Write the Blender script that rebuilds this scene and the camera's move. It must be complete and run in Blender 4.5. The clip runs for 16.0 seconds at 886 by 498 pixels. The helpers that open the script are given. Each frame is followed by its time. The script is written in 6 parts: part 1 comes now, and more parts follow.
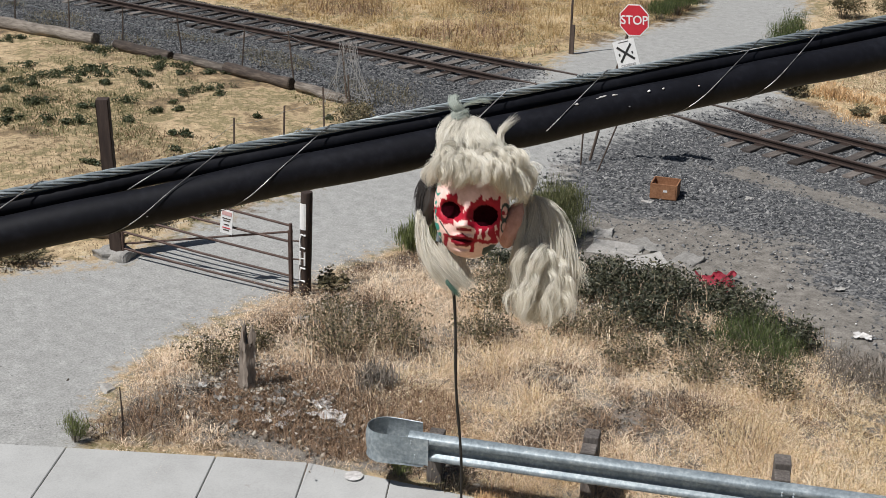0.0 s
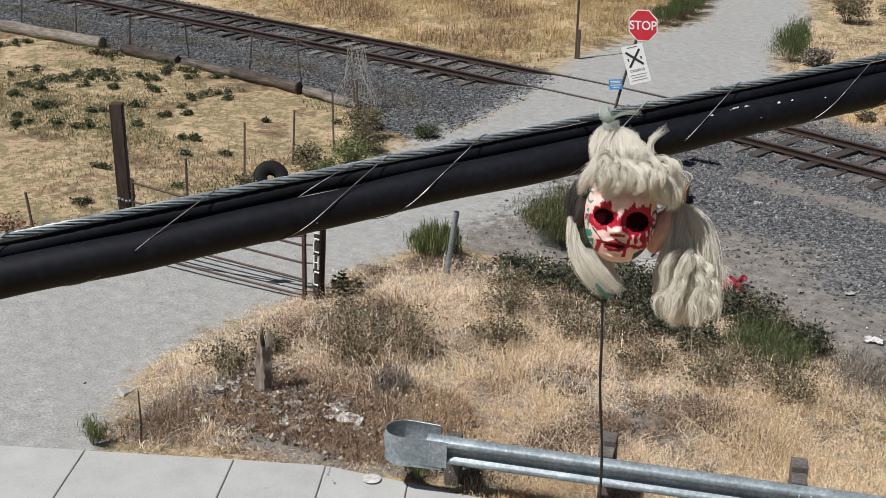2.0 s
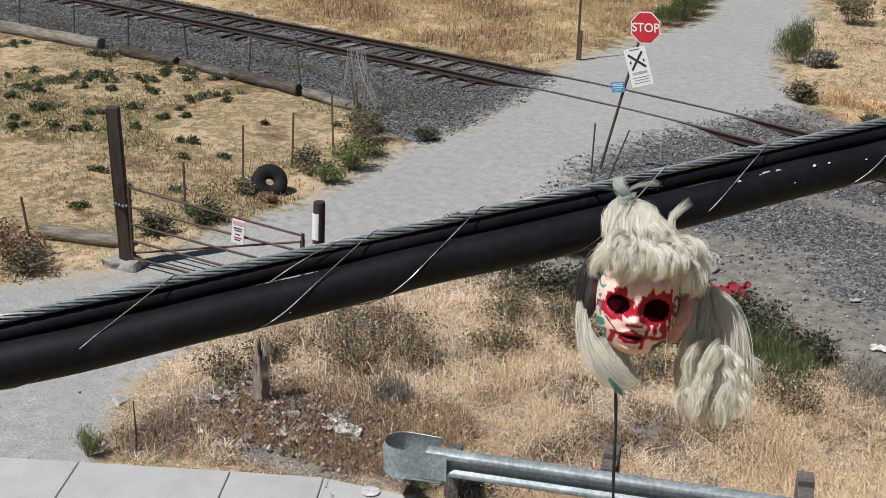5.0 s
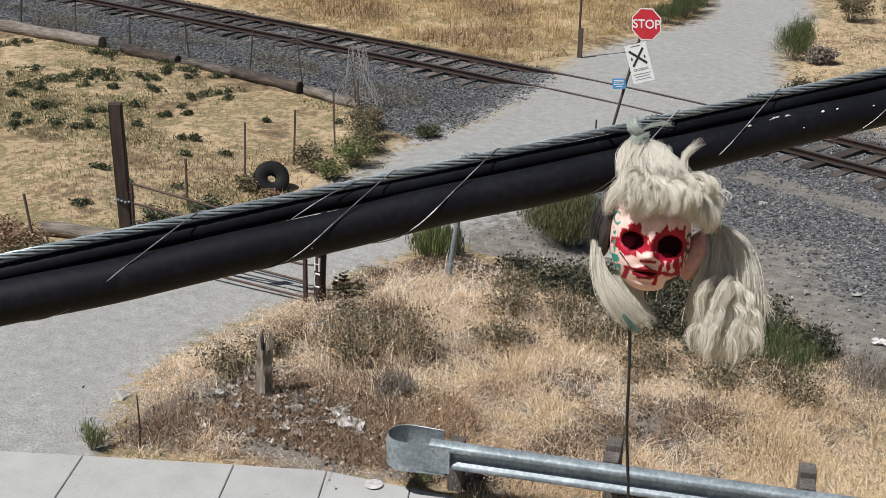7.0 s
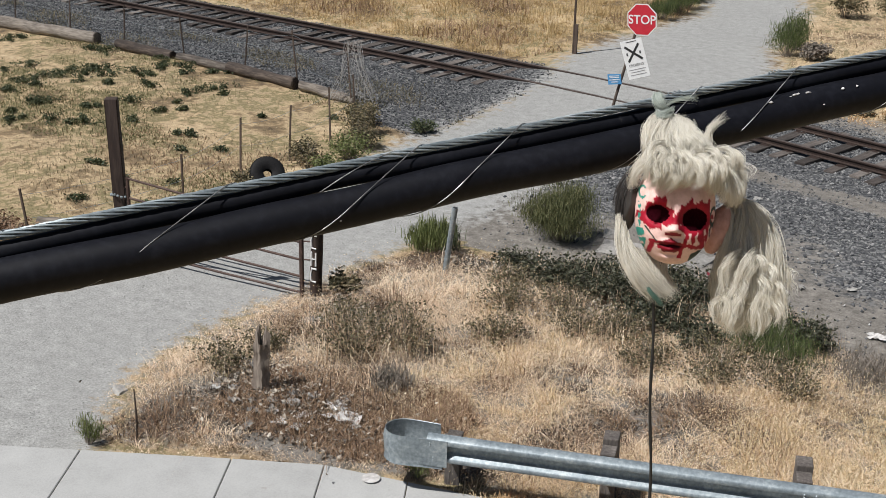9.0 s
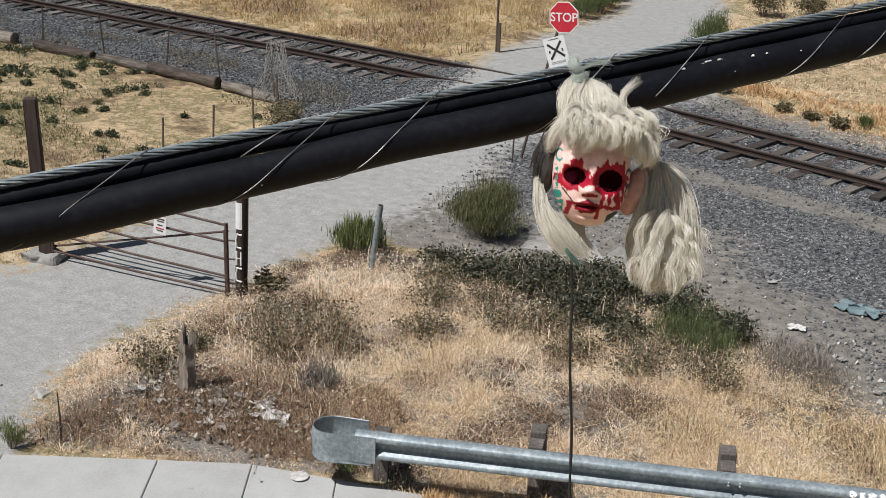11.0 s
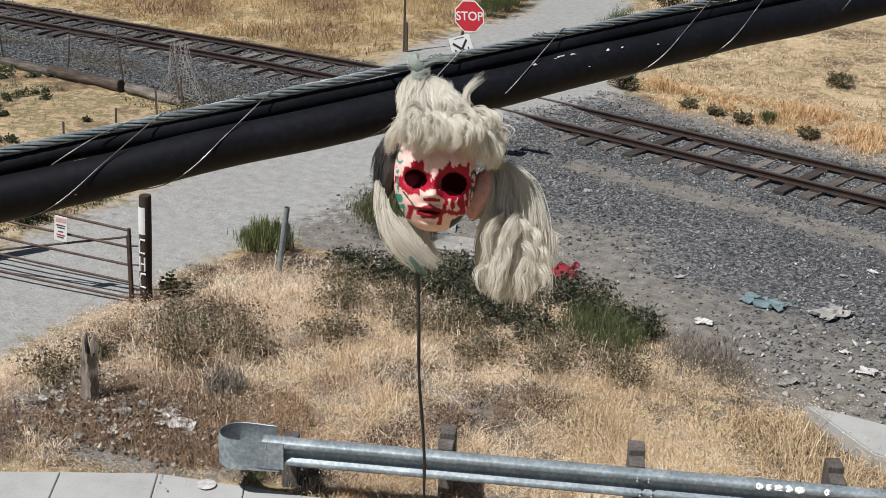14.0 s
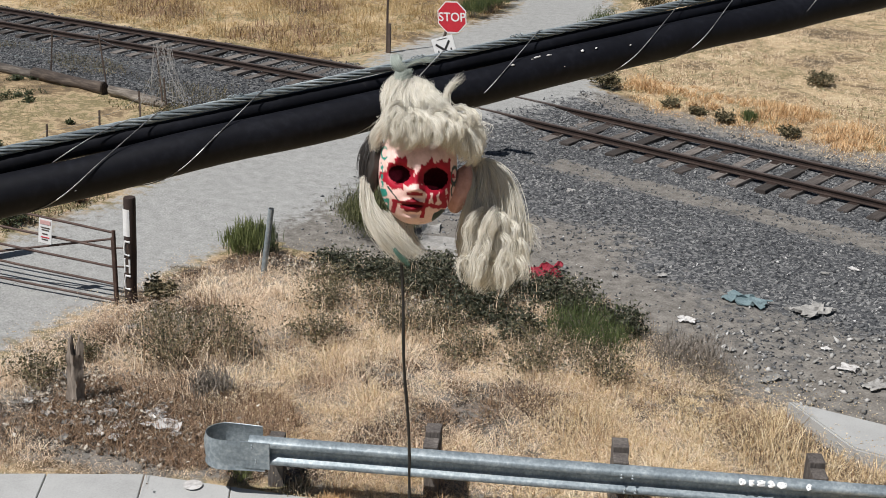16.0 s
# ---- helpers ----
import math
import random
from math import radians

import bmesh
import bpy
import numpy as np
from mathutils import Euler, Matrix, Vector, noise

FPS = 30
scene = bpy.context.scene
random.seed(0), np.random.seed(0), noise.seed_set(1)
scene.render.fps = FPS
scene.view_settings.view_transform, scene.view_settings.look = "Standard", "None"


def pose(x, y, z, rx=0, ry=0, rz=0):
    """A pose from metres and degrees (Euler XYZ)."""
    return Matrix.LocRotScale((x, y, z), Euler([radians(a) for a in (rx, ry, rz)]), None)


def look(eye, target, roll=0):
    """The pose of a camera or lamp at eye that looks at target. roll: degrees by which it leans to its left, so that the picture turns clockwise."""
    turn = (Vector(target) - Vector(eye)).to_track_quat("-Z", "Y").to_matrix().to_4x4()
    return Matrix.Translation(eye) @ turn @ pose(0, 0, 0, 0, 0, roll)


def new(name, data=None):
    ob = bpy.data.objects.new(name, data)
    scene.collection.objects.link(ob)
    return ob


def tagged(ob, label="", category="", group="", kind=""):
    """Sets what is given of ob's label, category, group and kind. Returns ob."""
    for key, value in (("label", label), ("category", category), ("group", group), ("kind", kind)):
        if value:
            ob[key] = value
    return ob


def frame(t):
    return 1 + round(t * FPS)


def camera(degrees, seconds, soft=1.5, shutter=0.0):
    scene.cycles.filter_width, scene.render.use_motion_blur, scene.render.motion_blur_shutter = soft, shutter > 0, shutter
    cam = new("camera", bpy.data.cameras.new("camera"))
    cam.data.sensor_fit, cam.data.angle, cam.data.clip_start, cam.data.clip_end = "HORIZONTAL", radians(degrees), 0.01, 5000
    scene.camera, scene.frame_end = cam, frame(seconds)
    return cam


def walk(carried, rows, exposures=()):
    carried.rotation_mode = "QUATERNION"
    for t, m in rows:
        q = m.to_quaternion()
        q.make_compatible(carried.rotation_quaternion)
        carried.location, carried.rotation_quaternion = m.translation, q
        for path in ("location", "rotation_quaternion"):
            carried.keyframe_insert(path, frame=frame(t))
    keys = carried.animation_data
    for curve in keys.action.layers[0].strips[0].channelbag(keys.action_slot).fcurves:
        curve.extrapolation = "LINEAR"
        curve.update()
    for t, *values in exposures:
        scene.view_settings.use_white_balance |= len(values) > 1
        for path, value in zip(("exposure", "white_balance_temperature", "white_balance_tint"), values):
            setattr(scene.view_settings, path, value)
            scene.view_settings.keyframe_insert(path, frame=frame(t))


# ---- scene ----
cam = camera(36.5, 16.0, soft=0.6)
PATH = [
    (0, (0.111, 0.166, 7.496), (-0.706, 1.842, 6.772), 1.3),
    (0.5, (0.104, 0.112, 7.494), (-0.712, 1.789, 6.772), 1.3),
    (1, (0.102, 0.033, 7.504), (-0.714, 1.711, 6.783), 1.4),
    (1.5, (0.048, 0.017, 7.508), (-0.767, 1.696, 6.788), 1.4),
    (2, (-0.051, -0.002, 7.523), (-0.865, 1.677, 6.805), 1.4),
    (2.5, (-0.123, 0.003, 7.543), (-0.937, 1.682, 6.825), 1.3),
    (3, (-0.142, 0.03, 7.569), (-0.956, 1.71, 6.851), 1.3),
    (3.5, (-0.145, 0.153, 7.582), (-0.959, 1.832, 6.861), 1.3),
    (4, (-0.133, 0.237, 7.569), (-0.949, 1.915, 6.847), 1.4),
    (6.5, (-0.201, 0.228, 7.505), (-1.015, 1.907, 6.785), 1.4),
    (7, (-0.147, 0.17, 7.486), (-0.963, 1.848, 6.766), 1.3),
    (7.5, (-0.105, 0.128, 7.49), (-0.922, 1.805, 6.769), 1.4),
    (8, (-0.133, 0.135, 7.489), (-0.948, 1.812, 6.766), 1.4),
    (10.5, (-0.185, 0.109, 7.419), (-0.926, 1.821, 6.698), 1.8),
    (11, (-0.151, 0.099, 7.425), (-0.858, 1.826, 6.705), 1.9),
    (11.5, (-0.14, 0.082, 7.411), (-0.841, 1.811, 6.691), 1.8),
    (12, (-0.119, 0.103, 7.416), (-0.823, 1.832, 6.697), 1.8),
    (12.5, (-0.133, 0.129, 7.407), (-0.822, 1.863, 6.687), 1.9),
    (13, (-0.147, 0.133, 7.42), (-0.808, 1.878, 6.7), 2.0),
    (13.5, (-0.16, 0.175, 7.408), (-0.791, 1.931, 6.689), 2.1),
    (14, (-0.098, 0.228, 7.401), (-0.687, 2.0, 6.685), 2.2),
    (14.5, (-0.034, 0.236, 7.407), (-0.596, 2.017, 6.692), 2.2),
    (15, (-0.012, 0.211, 7.416), (-0.575, 1.992, 6.701), 2.2),
    (15.5, (-0.024, 0.176, 7.413), (-0.587, 1.957, 6.698), 2.2),
    (16, (-0.07, 0.151, 7.42), (-0.637, 1.931, 6.706), 2.1),
]
walk(cam, [(t, look(eye, target, roll)) for t, eye, target, roll in PATH])

# ---- light ----
SUN_EL = radians(58)
SHADOW = Vector((0.587, 0.81, 0)).normalized()
world = bpy.data.worlds.new("sky")
scene.world = world
world.use_nodes = True
wn = world.node_tree.nodes
sky = wn.new("ShaderNodeTexSky")
sky.sky_type = "NISHITA"
sky.sun_disc = False
sky.sun_elevation = SUN_EL
sky.sun_rotation = math.atan2(-SHADOW.x, -SHADOW.y)
world.node_tree.links.new(sky.outputs[0], wn["Background"].inputs[0])
wn["Background"].inputs[1].default_value = 0.036
sun = new("sun", bpy.data.lights.new("sun", "SUN"))
sun.data.energy, sun.data.angle, sun.data.color = 5.2, radians(0.55), (1.0, 0.985, 0.975)
ray_down = Vector((SHADOW.x * math.cos(SUN_EL), SHADOW.y * math.cos(SUN_EL), -math.sin(SUN_EL)))
sun.rotation_euler = ray_down.to_track_quat("-Z", "Y").to_euler()
scene.view_settings.exposure = 0.0

# ---- materials ----


def ramp(nodes, stops):
    r = nodes.new("ShaderNodeValToRGB")
    e = r.color_ramp.elements
    while len(e) < len(stops):
        e.new(0.5)
    for k, (p, c) in enumerate(stops):
        e[k].position, e[k].color = p, (*c, 1)
    return r


def noise_node(nt, coords, scale, detail=5.0, rough=0.6):
    n = nt.nodes.new("ShaderNodeTexNoise")
    n.inputs["Scale"].default_value, n.inputs["Detail"].default_value, n.inputs["Roughness"].default_value = scale, detail, rough
    nt.links.new(coords, n.inputs["Vector"])
    return n


def mixer(nt, fac, a, b, blend="MIX"):
    m = nt.nodes.new("ShaderNodeMix")
    m.data_type, m.blend_type = "RGBA", blend
    for sock, value in ((m.inputs[0], fac), (m.inputs[6], a), (m.inputs[7], b)):
        if isinstance(value, bpy.types.NodeSocket):
            nt.links.new(value, sock)
        elif isinstance(value, tuple):
            sock.default_value = (*value, 1)
        else:
            sock.default_value = value
    return m.outputs[2]


def maths(nt, op, a, b=0.0):
    m = nt.nodes.new("ShaderNodeMath")
    m.operation = op
    for sock, value in zip(m.inputs, (a, b)):
        if isinstance(value, bpy.types.NodeSocket):
            nt.links.new(value, sock)
        else:
            sock.default_value = value
    return m.outputs[0]


def blank(name, rough=0.8, metal=0.0):
    m = bpy.data.materials.new(name)
    m.use_nodes = True
    b = m.node_tree.nodes["Principled BSDF"]
    b.inputs["Roughness"].default_value, b.inputs["Metallic"].default_value = rough, metal
    return m, m.node_tree, b


def surface(name, stops, fine=40.0, broad=3.0, rough=0.8, metal=0.0, bump=0.3, depth=0.01, spread=0.0, stretch=(1, 1, 1), worn=None, worn_at=0.62):
    """A worn surface: a colour ramp over fine and broad noise, relief, and stains of one other colour."""
    m, nt, b = blank(name, rough, metal)
    tc = nt.nodes.new("ShaderNodeTexCoord")
    mp = nt.nodes.new("ShaderNodeMapping")
    mp.inputs["Scale"].default_value = stretch
    nt.links.new(tc.outputs["Object"], mp.inputs[0])
    n1, n2 = noise_node(nt, mp.outputs[0], fine), noise_node(nt, mp.outputs[0], broad, 4)
    mixed = maths(nt, "ADD", maths(nt, "MULTIPLY", n1.outputs[0], 0.55), maths(nt, "MULTIPLY", n2.outputs[0], 0.45))
    if spread:
        info = nt.nodes.new("ShaderNodeObjectInfo")
        mixed = maths(nt, "ADD", mixed, maths(nt, "MULTIPLY", maths(nt, "SUBTRACT", info.outputs["Random"], 0.5), spread))
    r = ramp(nt.nodes, stops)
    nt.links.new(mixed, r.inputs[0])
    colour = r.outputs[0]
    if worn:
        n3 = noise_node(nt, mp.outputs[0], broad * 2.3, 6, 0.7)
        w = ramp(nt.nodes, [(worn_at, (0, 0, 0)), (worn_at + 0.06, (1, 1, 1))])
        nt.links.new(n3.outputs[0], w.inputs[0])
        colour = mixer(nt, w.outputs[0], colour, worn)
    nt.links.new(colour, b.inputs["Base Color"])
    if bump:
        bp = nt.nodes.new("ShaderNodeBump")
        bp.inputs["Strength"].default_value, bp.inputs["Distance"].default_value = bump, depth
        nt.links.new(n1.outputs[0], bp.inputs["Height"])
        nt.links.new(bp.outputs[0], b.inputs["Normal"])
    return m


def islands(name, stops, rough=0.75, patch=0.6, amount=0.35, glow_through=0.0):
    """Blades, leaves and stones: each piece its own shade, with patches over the ground."""
    m, nt, b = blank(name, rough)
    geo, tc = nt.nodes.new("ShaderNodeNewGeometry"), nt.nodes.new("ShaderNodeTexCoord")
    n = noise_node(nt, tc.outputs["Object"], patch, 4)
    v = maths(nt, "ADD", maths(nt, "MULTIPLY", geo.outputs["Random Per Island"], 1 - amount),
              maths(nt, "MULTIPLY", maths(nt, "SUBTRACT", maths(nt, "MULTIPLY", n.outputs[0], 2.2), 0.6), amount))
    r = ramp(nt.nodes, stops)
    nt.links.new(v, r.inputs[0])
    nt.links.new(r.outputs[0], b.inputs["Base Color"])
    if glow_through:
        t = nt.nodes.new("ShaderNodeBsdfTranslucent")
        nt.links.new(r.outputs[0], t.inputs[0])
        mix = nt.nodes.new("ShaderNodeMixShader")
        mix.inputs[0].default_value = glow_through
        nt.links.new(b.outputs[0], mix.inputs[1])
        nt.links.new(t.outputs[0], mix.inputs[2])
        nt.links.new(mix.outputs[0], nt.nodes["Material Output"].inputs[0])
    return m


def ground_material():
    m, nt, b = blank("ground_earth", 0.95)
    tc = nt.nodes.new("ShaderNodeTexCoord")
    co = tc.outputs["Object"]
    fine, mid, broad = noise_node(nt, co, 34, 6, 0.7), noise_node(nt, co, 5, 6, 0.65), noise_node(nt, co, 0.5, 5, 0.6)

    def layer(stops, a, b_, share=0.5):
        v = maths(nt, "ADD", maths(nt, "MULTIPLY", a.outputs[0], share), maths(nt, "MULTIPLY", b_.outputs[0], 1 - share))
        r = ramp(nt.nodes, stops)
        nt.links.new(v, r.inputs[0])
        return r.outputs[0]

    def zone(name, n, amount):
        at = nt.nodes.new("ShaderNodeAttribute")
        at.attribute_name = name
        v = maths(nt, "ADD", at.outputs["Fac"], maths(nt, "MULTIPLY", maths(nt, "SUBTRACT", n.outputs[0], 0.5), amount))
        r = ramp(nt.nodes, [(0.4, (0, 0, 0)), (0.6, (1, 1, 1))])
        nt.links.new(v, r.inputs[0])
        return r.outputs[0]

    straw = layer([(0.36, (0.09, 0.066, 0.038)), (0.43, (0.20, 0.146, 0.082)), (0.475, (0.38, 0.295, 0.18)), (0.515, (0.145, 0.128, 0.060)), (0.56, (0.35, 0.265, 0.16)), (0.64, (0.44, 0.36, 0.23))], mid, broad, 0.25)
    straw = mixer(nt, 0.5, straw, layer([(0.36, (0.10, 0.085, 0.06)), (0.5, (0.5, 0.46, 0.4)), (0.62, (0.95, 0.9, 0.8))], fine, mid, 0.6), "MULTIPLY")
    straw = mixer(nt, 1.0, straw, (1.5, 1.49, 1.52), "MULTIPLY")
    gravel = layer([(0.36, (0.17, 0.168, 0.158)), (0.46, (0.295, 0.293, 0.278)), (0.54, (0.37, 0.367, 0.35)), (0.64, (0.50, 0.495, 0.47))], fine, mid, 0.66)
    gravel = mixer(nt, maths(nt, "MULTIPLY", broad.outputs[0], 0.5), gravel, (0.235, 0.232, 0.220))
    vor = nt.nodes.new("ShaderNodeTexVoronoi")
    vor.inputs["Scale"].default_value = 21
    nt.links.new(co, vor.inputs["Vector"])
    stone_r = ramp(nt.nodes, [(0.0, (0.038, 0.040, 0.044)), (0.5, (0.085, 0.086, 0.088)), (1.0, (0.21, 0.207, 0.20))])
    sep = nt.nodes.new("ShaderNodeSeparateColor")
    nt.links.new(vor.outputs["Color"], sep.inputs[0])
    nt.links.new(sep.outputs[0], stone_r.inputs[0])
    earth = layer([(0.34, (0.07, 0.062, 0.053)), (0.5, (0.18, 0.164, 0.143)), (0.66, (0.31, 0.288, 0.256))], mid, fine, 0.5)
    c = mixer(nt, zone("stone", mid, 0.5), straw, stone_r.outputs[0])
    c = mixer(nt, zone("earth", mid, 0.9), c, earth)
    c = mixer(nt, zone("road", mid, 0.9), c, gravel)
    nt.links.new(c, b.inputs["Base Color"])
    bp = nt.nodes.new("ShaderNodeBump")
    bp.inputs["Strength"].default_value, bp.inputs["Distance"].default_value = 0.55, 0.03
    nt.links.new(maths(nt, "ADD", fine.outputs[0], maths(nt, "MULTIPLY", mid.outputs[0], 0.45)), bp.inputs["Height"])
    nt.links.new(bp.outputs[0], b.inputs["Normal"])
    return m


M_GROUND = ground_material()
M_STRAW = islands("dry_straw", [(0.0, (0.27, 0.18, 0.115)), (0.25, (0.56, 0.41, 0.28)), (0.55, (0.78, 0.61, 0.44)), (0.9, (0.92, 0.81, 0.64))], 0.7, 0.8, 0.4, 0.08)
M_STUBBLE = islands("short_stubble", [(0.0, (0.12, 0.095, 0.055)), (0.4, (0.25, 0.20, 0.12)), (0.7, (0.36, 0.295, 0.185)), (1.0, (0.48, 0.405, 0.27))], 0.75, 0.45, 0.5, 0.15)
M_OAT = islands("pale_wild_oats", [(0.0, (0.38, 0.25, 0.12)), (0.4, (0.66, 0.49, 0.28)), (1.0, (0.90, 0.79, 0.58))], 0.65, 0.8, 0.3, 0.08)
M_PALE = islands("pale_far_straw", [(0.0, (0.52, 0.385, 0.25)), (0.5, (0.73, 0.58, 0.40)), (1.0, (0.88, 0.755, 0.57))], 0.75, 0.35, 0.5, 0.08)
M_DEAD = islands("dead_stems_and_gap_shade", [(0.0, (0.03, 0.022, 0.016)), (0.6, (0.085, 0.06, 0.043)), (1.0, (0.18, 0.13, 0.095))], 0.85, 1.5, 0.3)
M_GOLD = islands("golden_field_grass", [(0.0, (0.28, 0.185, 0.08)), (0.5, (0.48, 0.345, 0.165)), (1.0, (0.68, 0.54, 0.33))], 0.7, 0.5, 0.4, 0.2)
M_ORANGE = islands("orange_dry_grass", [(0.0, (0.34, 0.19, 0.085)), (0.5, (0.62, 0.40, 0.20)), (1.0, (0.84, 0.64, 0.40))], 0.7, 1.2, 0.35, 0.12)
M_RUST = islands("russet_dry_weed", [(0.0, (0.10, 0.06, 0.04)), (0.5, (0.29, 0.185, 0.115)), (1.0, (0.50, 0.36, 0.23))], 0.8, 0.9, 0.35, 0.2)
M_SCRUB = islands("olive_scrub_leaf", [(0.0, (0.035, 0.034, 0.017)), (0.4, (0.10, 0.09, 0.046)), (0.75, (0.24, 0.19, 0.105)), (1.0, (0.58, 0.47, 0.31))], 0.75, 1.2, 0.35, 0.2)
M_BRAMBLE = islands("bramble_leaf", [(0.0, (0.016, 0.020, 0.011)), (0.45, (0.045, 0.050, 0.027)), (0.8, (0.10, 0.096, 0.055)), (1.0, (0.30, 0.25, 0.16))], 0.55, 1.4, 0.35, 0.15)
M_GREEN = islands("green_broom_leaf", [(0.0, (0.07, 0.09, 0.032)), (0.5, (0.17, 0.20, 0.07)), (1.0, (0.34, 0.35, 0.15))], 0.6, 2.0, 0.3, 0.35)
M_BROOM = islands("olive_broom_shoot", [(0.0, (0.035, 0.045, 0.018)), (0.5, (0.115, 0.125, 0.05)), (1.0, (0.30, 0.29, 0.14))], 0.6, 3.0, 0.3, 0.25)
M_WEED = islands("green_weed_leaf", [(0.0, (0.022, 0.036, 0.017)), (0.5, (0.06, 0.078, 0.034)), (1.0, (0.16, 0.165, 0.078))], 0.6, 2.0, 0.3, 0.2)
M_LUSH = islands("fresh_green_shoot", [(0.0, (0.03, 0.05, 0.018)), (0.5, (0.10, 0.135, 0.045)), (1.0, (0.25, 0.28, 0.11))], 0.6, 2.0, 0.3, 0.3)
M_OLIVE = islands("olive_field_grass", [(0.0, (0.07, 0.068, 0.028)), (0.5, (0.15, 0.14, 0.06)), (1.0, (0.27, 0.24, 0.12))], 0.75, 0.6, 0.4, 0.15)
M_DRYLEAF = islands("pale_dead_leaf", [(0.0, (0.06, 0.05, 0.04)), (0.3, (0.22, 0.185, 0.145)), (0.7, (0.45, 0.40, 0.33)), (1.0, (0.72, 0.67, 0.58))], 0.8, 1.5, 0.3)
M_TWIG = islands("grey_twigs", [(0.0, (0.09, 0.073, 0.058)), (1.0, (0.33, 0.285, 0.235))], 0.85, 1.5, 0.3)
M_RUBBLE = islands("pale_rubble_stone", [(0.0, (0.10, 0.095, 0.085)), (0.5, (0.27, 0.26, 0.24)), (1.0, (0.62, 0.60, 0.57))], 0.9, 1.5, 0.2)
M_STONES = islands("ballast_stone", [(0.0, (0.022, 0.024, 0.028)), (0.4, (0.075, 0.078, 0.083)), (0.72, (0.165, 0.167, 0.168)), (1.0, (0.42, 0.41, 0.39))], 0.85, 0.5, 0.22)
M_DARKSTONE = islands("darker_lineside_ballast", [(0.0, (0.014, 0.016, 0.019)), (0.4, (0.043, 0.046, 0.051)), (0.75, (0.098, 0.101, 0.104)), (1.0, (0.29, 0.287, 0.275))], 0.85, 0.5, 0.22)
M_DARKLOG = surface("dark_rotten_log", [(0.34, (0.02, 0.015, 0.012)), (0.5, (0.058, 0.043, 0.034)), (0.7, (0.14, 0.11, 0.085))], 26, 3, 0.9, 0, 0.7, 0.02, 0.25, (0.15, 1, 1))
M_CONCRETE = surface("pavement_concrete", [(0.3, (0.29, 0.288, 0.275)), (0.5, (0.37, 0.368, 0.355)), (0.7, (0.43, 0.428, 0.412))], 60, 2.2, 0.9, 0, 0.25, 0.004, 0.08, (1, 1, 1), (0.31, 0.30, 0.28), 0.64)
M_WOOD = surface("weathered_log", [(0.34, (0.045, 0.037, 0.031)), (0.5, (0.125, 0.105, 0.087)), (0.7, (0.28, 0.245, 0.205))], 26, 3, 0.9, 0, 0.7, 0.02, 0.25, (0.15, 1, 1))
M_DARKWOOD = surface("creosoted_wood", [(0.3, (0.018, 0.010, 0.008)), (0.5, (0.035, 0.021, 0.016)), (0.7, (0.075, 0.05, 0.038))], 26, 3, 0.8, 0, 0.6, 0.01, 0.1, (1, 1, 0.12))
M_GREYWOOD = surface("grey_split_wood", [(0.3, (0.10, 0.08, 0.065)), (0.5, (0.23, 0.19, 0.155)), (0.7, (0.36, 0.31, 0.26))], 30, 4, 0.9, 0, 0.9, 0.02, 0.15, (1, 1, 0.12), (0.03, 0.025, 0.02), 0.66)
M_POST = surface("weathered_guard_post", [(0.3, (0.05, 0.042, 0.037)), (0.5, (0.125, 0.108, 0.096)), (0.7, (0.24, 0.215, 0.19))], 34, 4, 0.9, 0, 0.9, 0.02, 0.15, (1, 1, 0.15), (0.03, 0.025, 0.02), 0.64)
M_TIE = surface("railway_sleeper_wood", [(0.3, (0.035, 0.028, 0.024)), (0.5, (0.09, 0.075, 0.066)), (0.7, (0.20, 0.175, 0.155))], 26, 3, 0.9, 0, 0.8, 0.02, 0.4, (0.15, 1, 1))
M_RAIL = surface("rusty_rail_steel", [(0.3, (0.022, 0.014, 0.012)), (0.5, (0.043, 0.028, 0.023)), (0.7, (0.08, 0.054, 0.043))], 50, 3, 0.6, 0.3, 0.3, 0.004)
M_RAILTOP = surface("worn_rail_head", [(0.3, (0.11, 0.08, 0.065)), (0.7, (0.24, 0.19, 0.165))], 40, 2, 0.42, 0.6, 0.1, 0.002)
M_RUSTY = surface("rusty_gate_tube", [(0.3, (0.035, 0.02, 0.017)), (0.5, (0.075, 0.045, 0.036)), (0.7, (0.15, 0.10, 0.08))], 60, 8, 0.65, 0.3, 0.3, 0.003)
M_STAKE = surface("rusty_fence_stake", [(0.3, (0.04, 0.028, 0.022)), (0.7, (0.13, 0.095, 0.075))], 60, 8, 0.75, 0.2, 0.3, 0.003, 0.2)
M_GALV = surface("galvanised_steel", [(0.32, (0.13, 0.16, 0.18)), (0.5, (0.24, 0.28, 0.30)), (0.66, (0.40, 0.44, 0.455))], 24, 3.5, 0.5, 0.35, 0.2, 0.004, 0.05, (1, 1, 1), (0.46, 0.48, 0.48), 0.67)
M_RUBBER = surface("weathered_tyre_rubber", [(0.3, (0.005, 0.005, 0.006)), (0.7, (0.017, 0.016, 0.016))], 40, 5, 0.7, 0, 0.3, 0.004)
M_RUBBER.node_tree.nodes["Principled BSDF"].inputs["Specular IOR Level"].default_value = 0.2
M_SHEATH = surface("black_cable_sheath", [(0.3, (0.0024, 0.0026, 0.0045)), (0.5, (0.0046, 0.005, 0.008)), (0.72, (0.012, 0.013, 0.018))], 90, 14, 0.58, 0, 0.12, 0.001, 0, (1, 1, 1), (0.022, 0.022, 0.023), 0.7)
M_SHEATH.node_tree.nodes["Principled BSDF"].inputs["Specular IOR Level"].default_value = 0.22
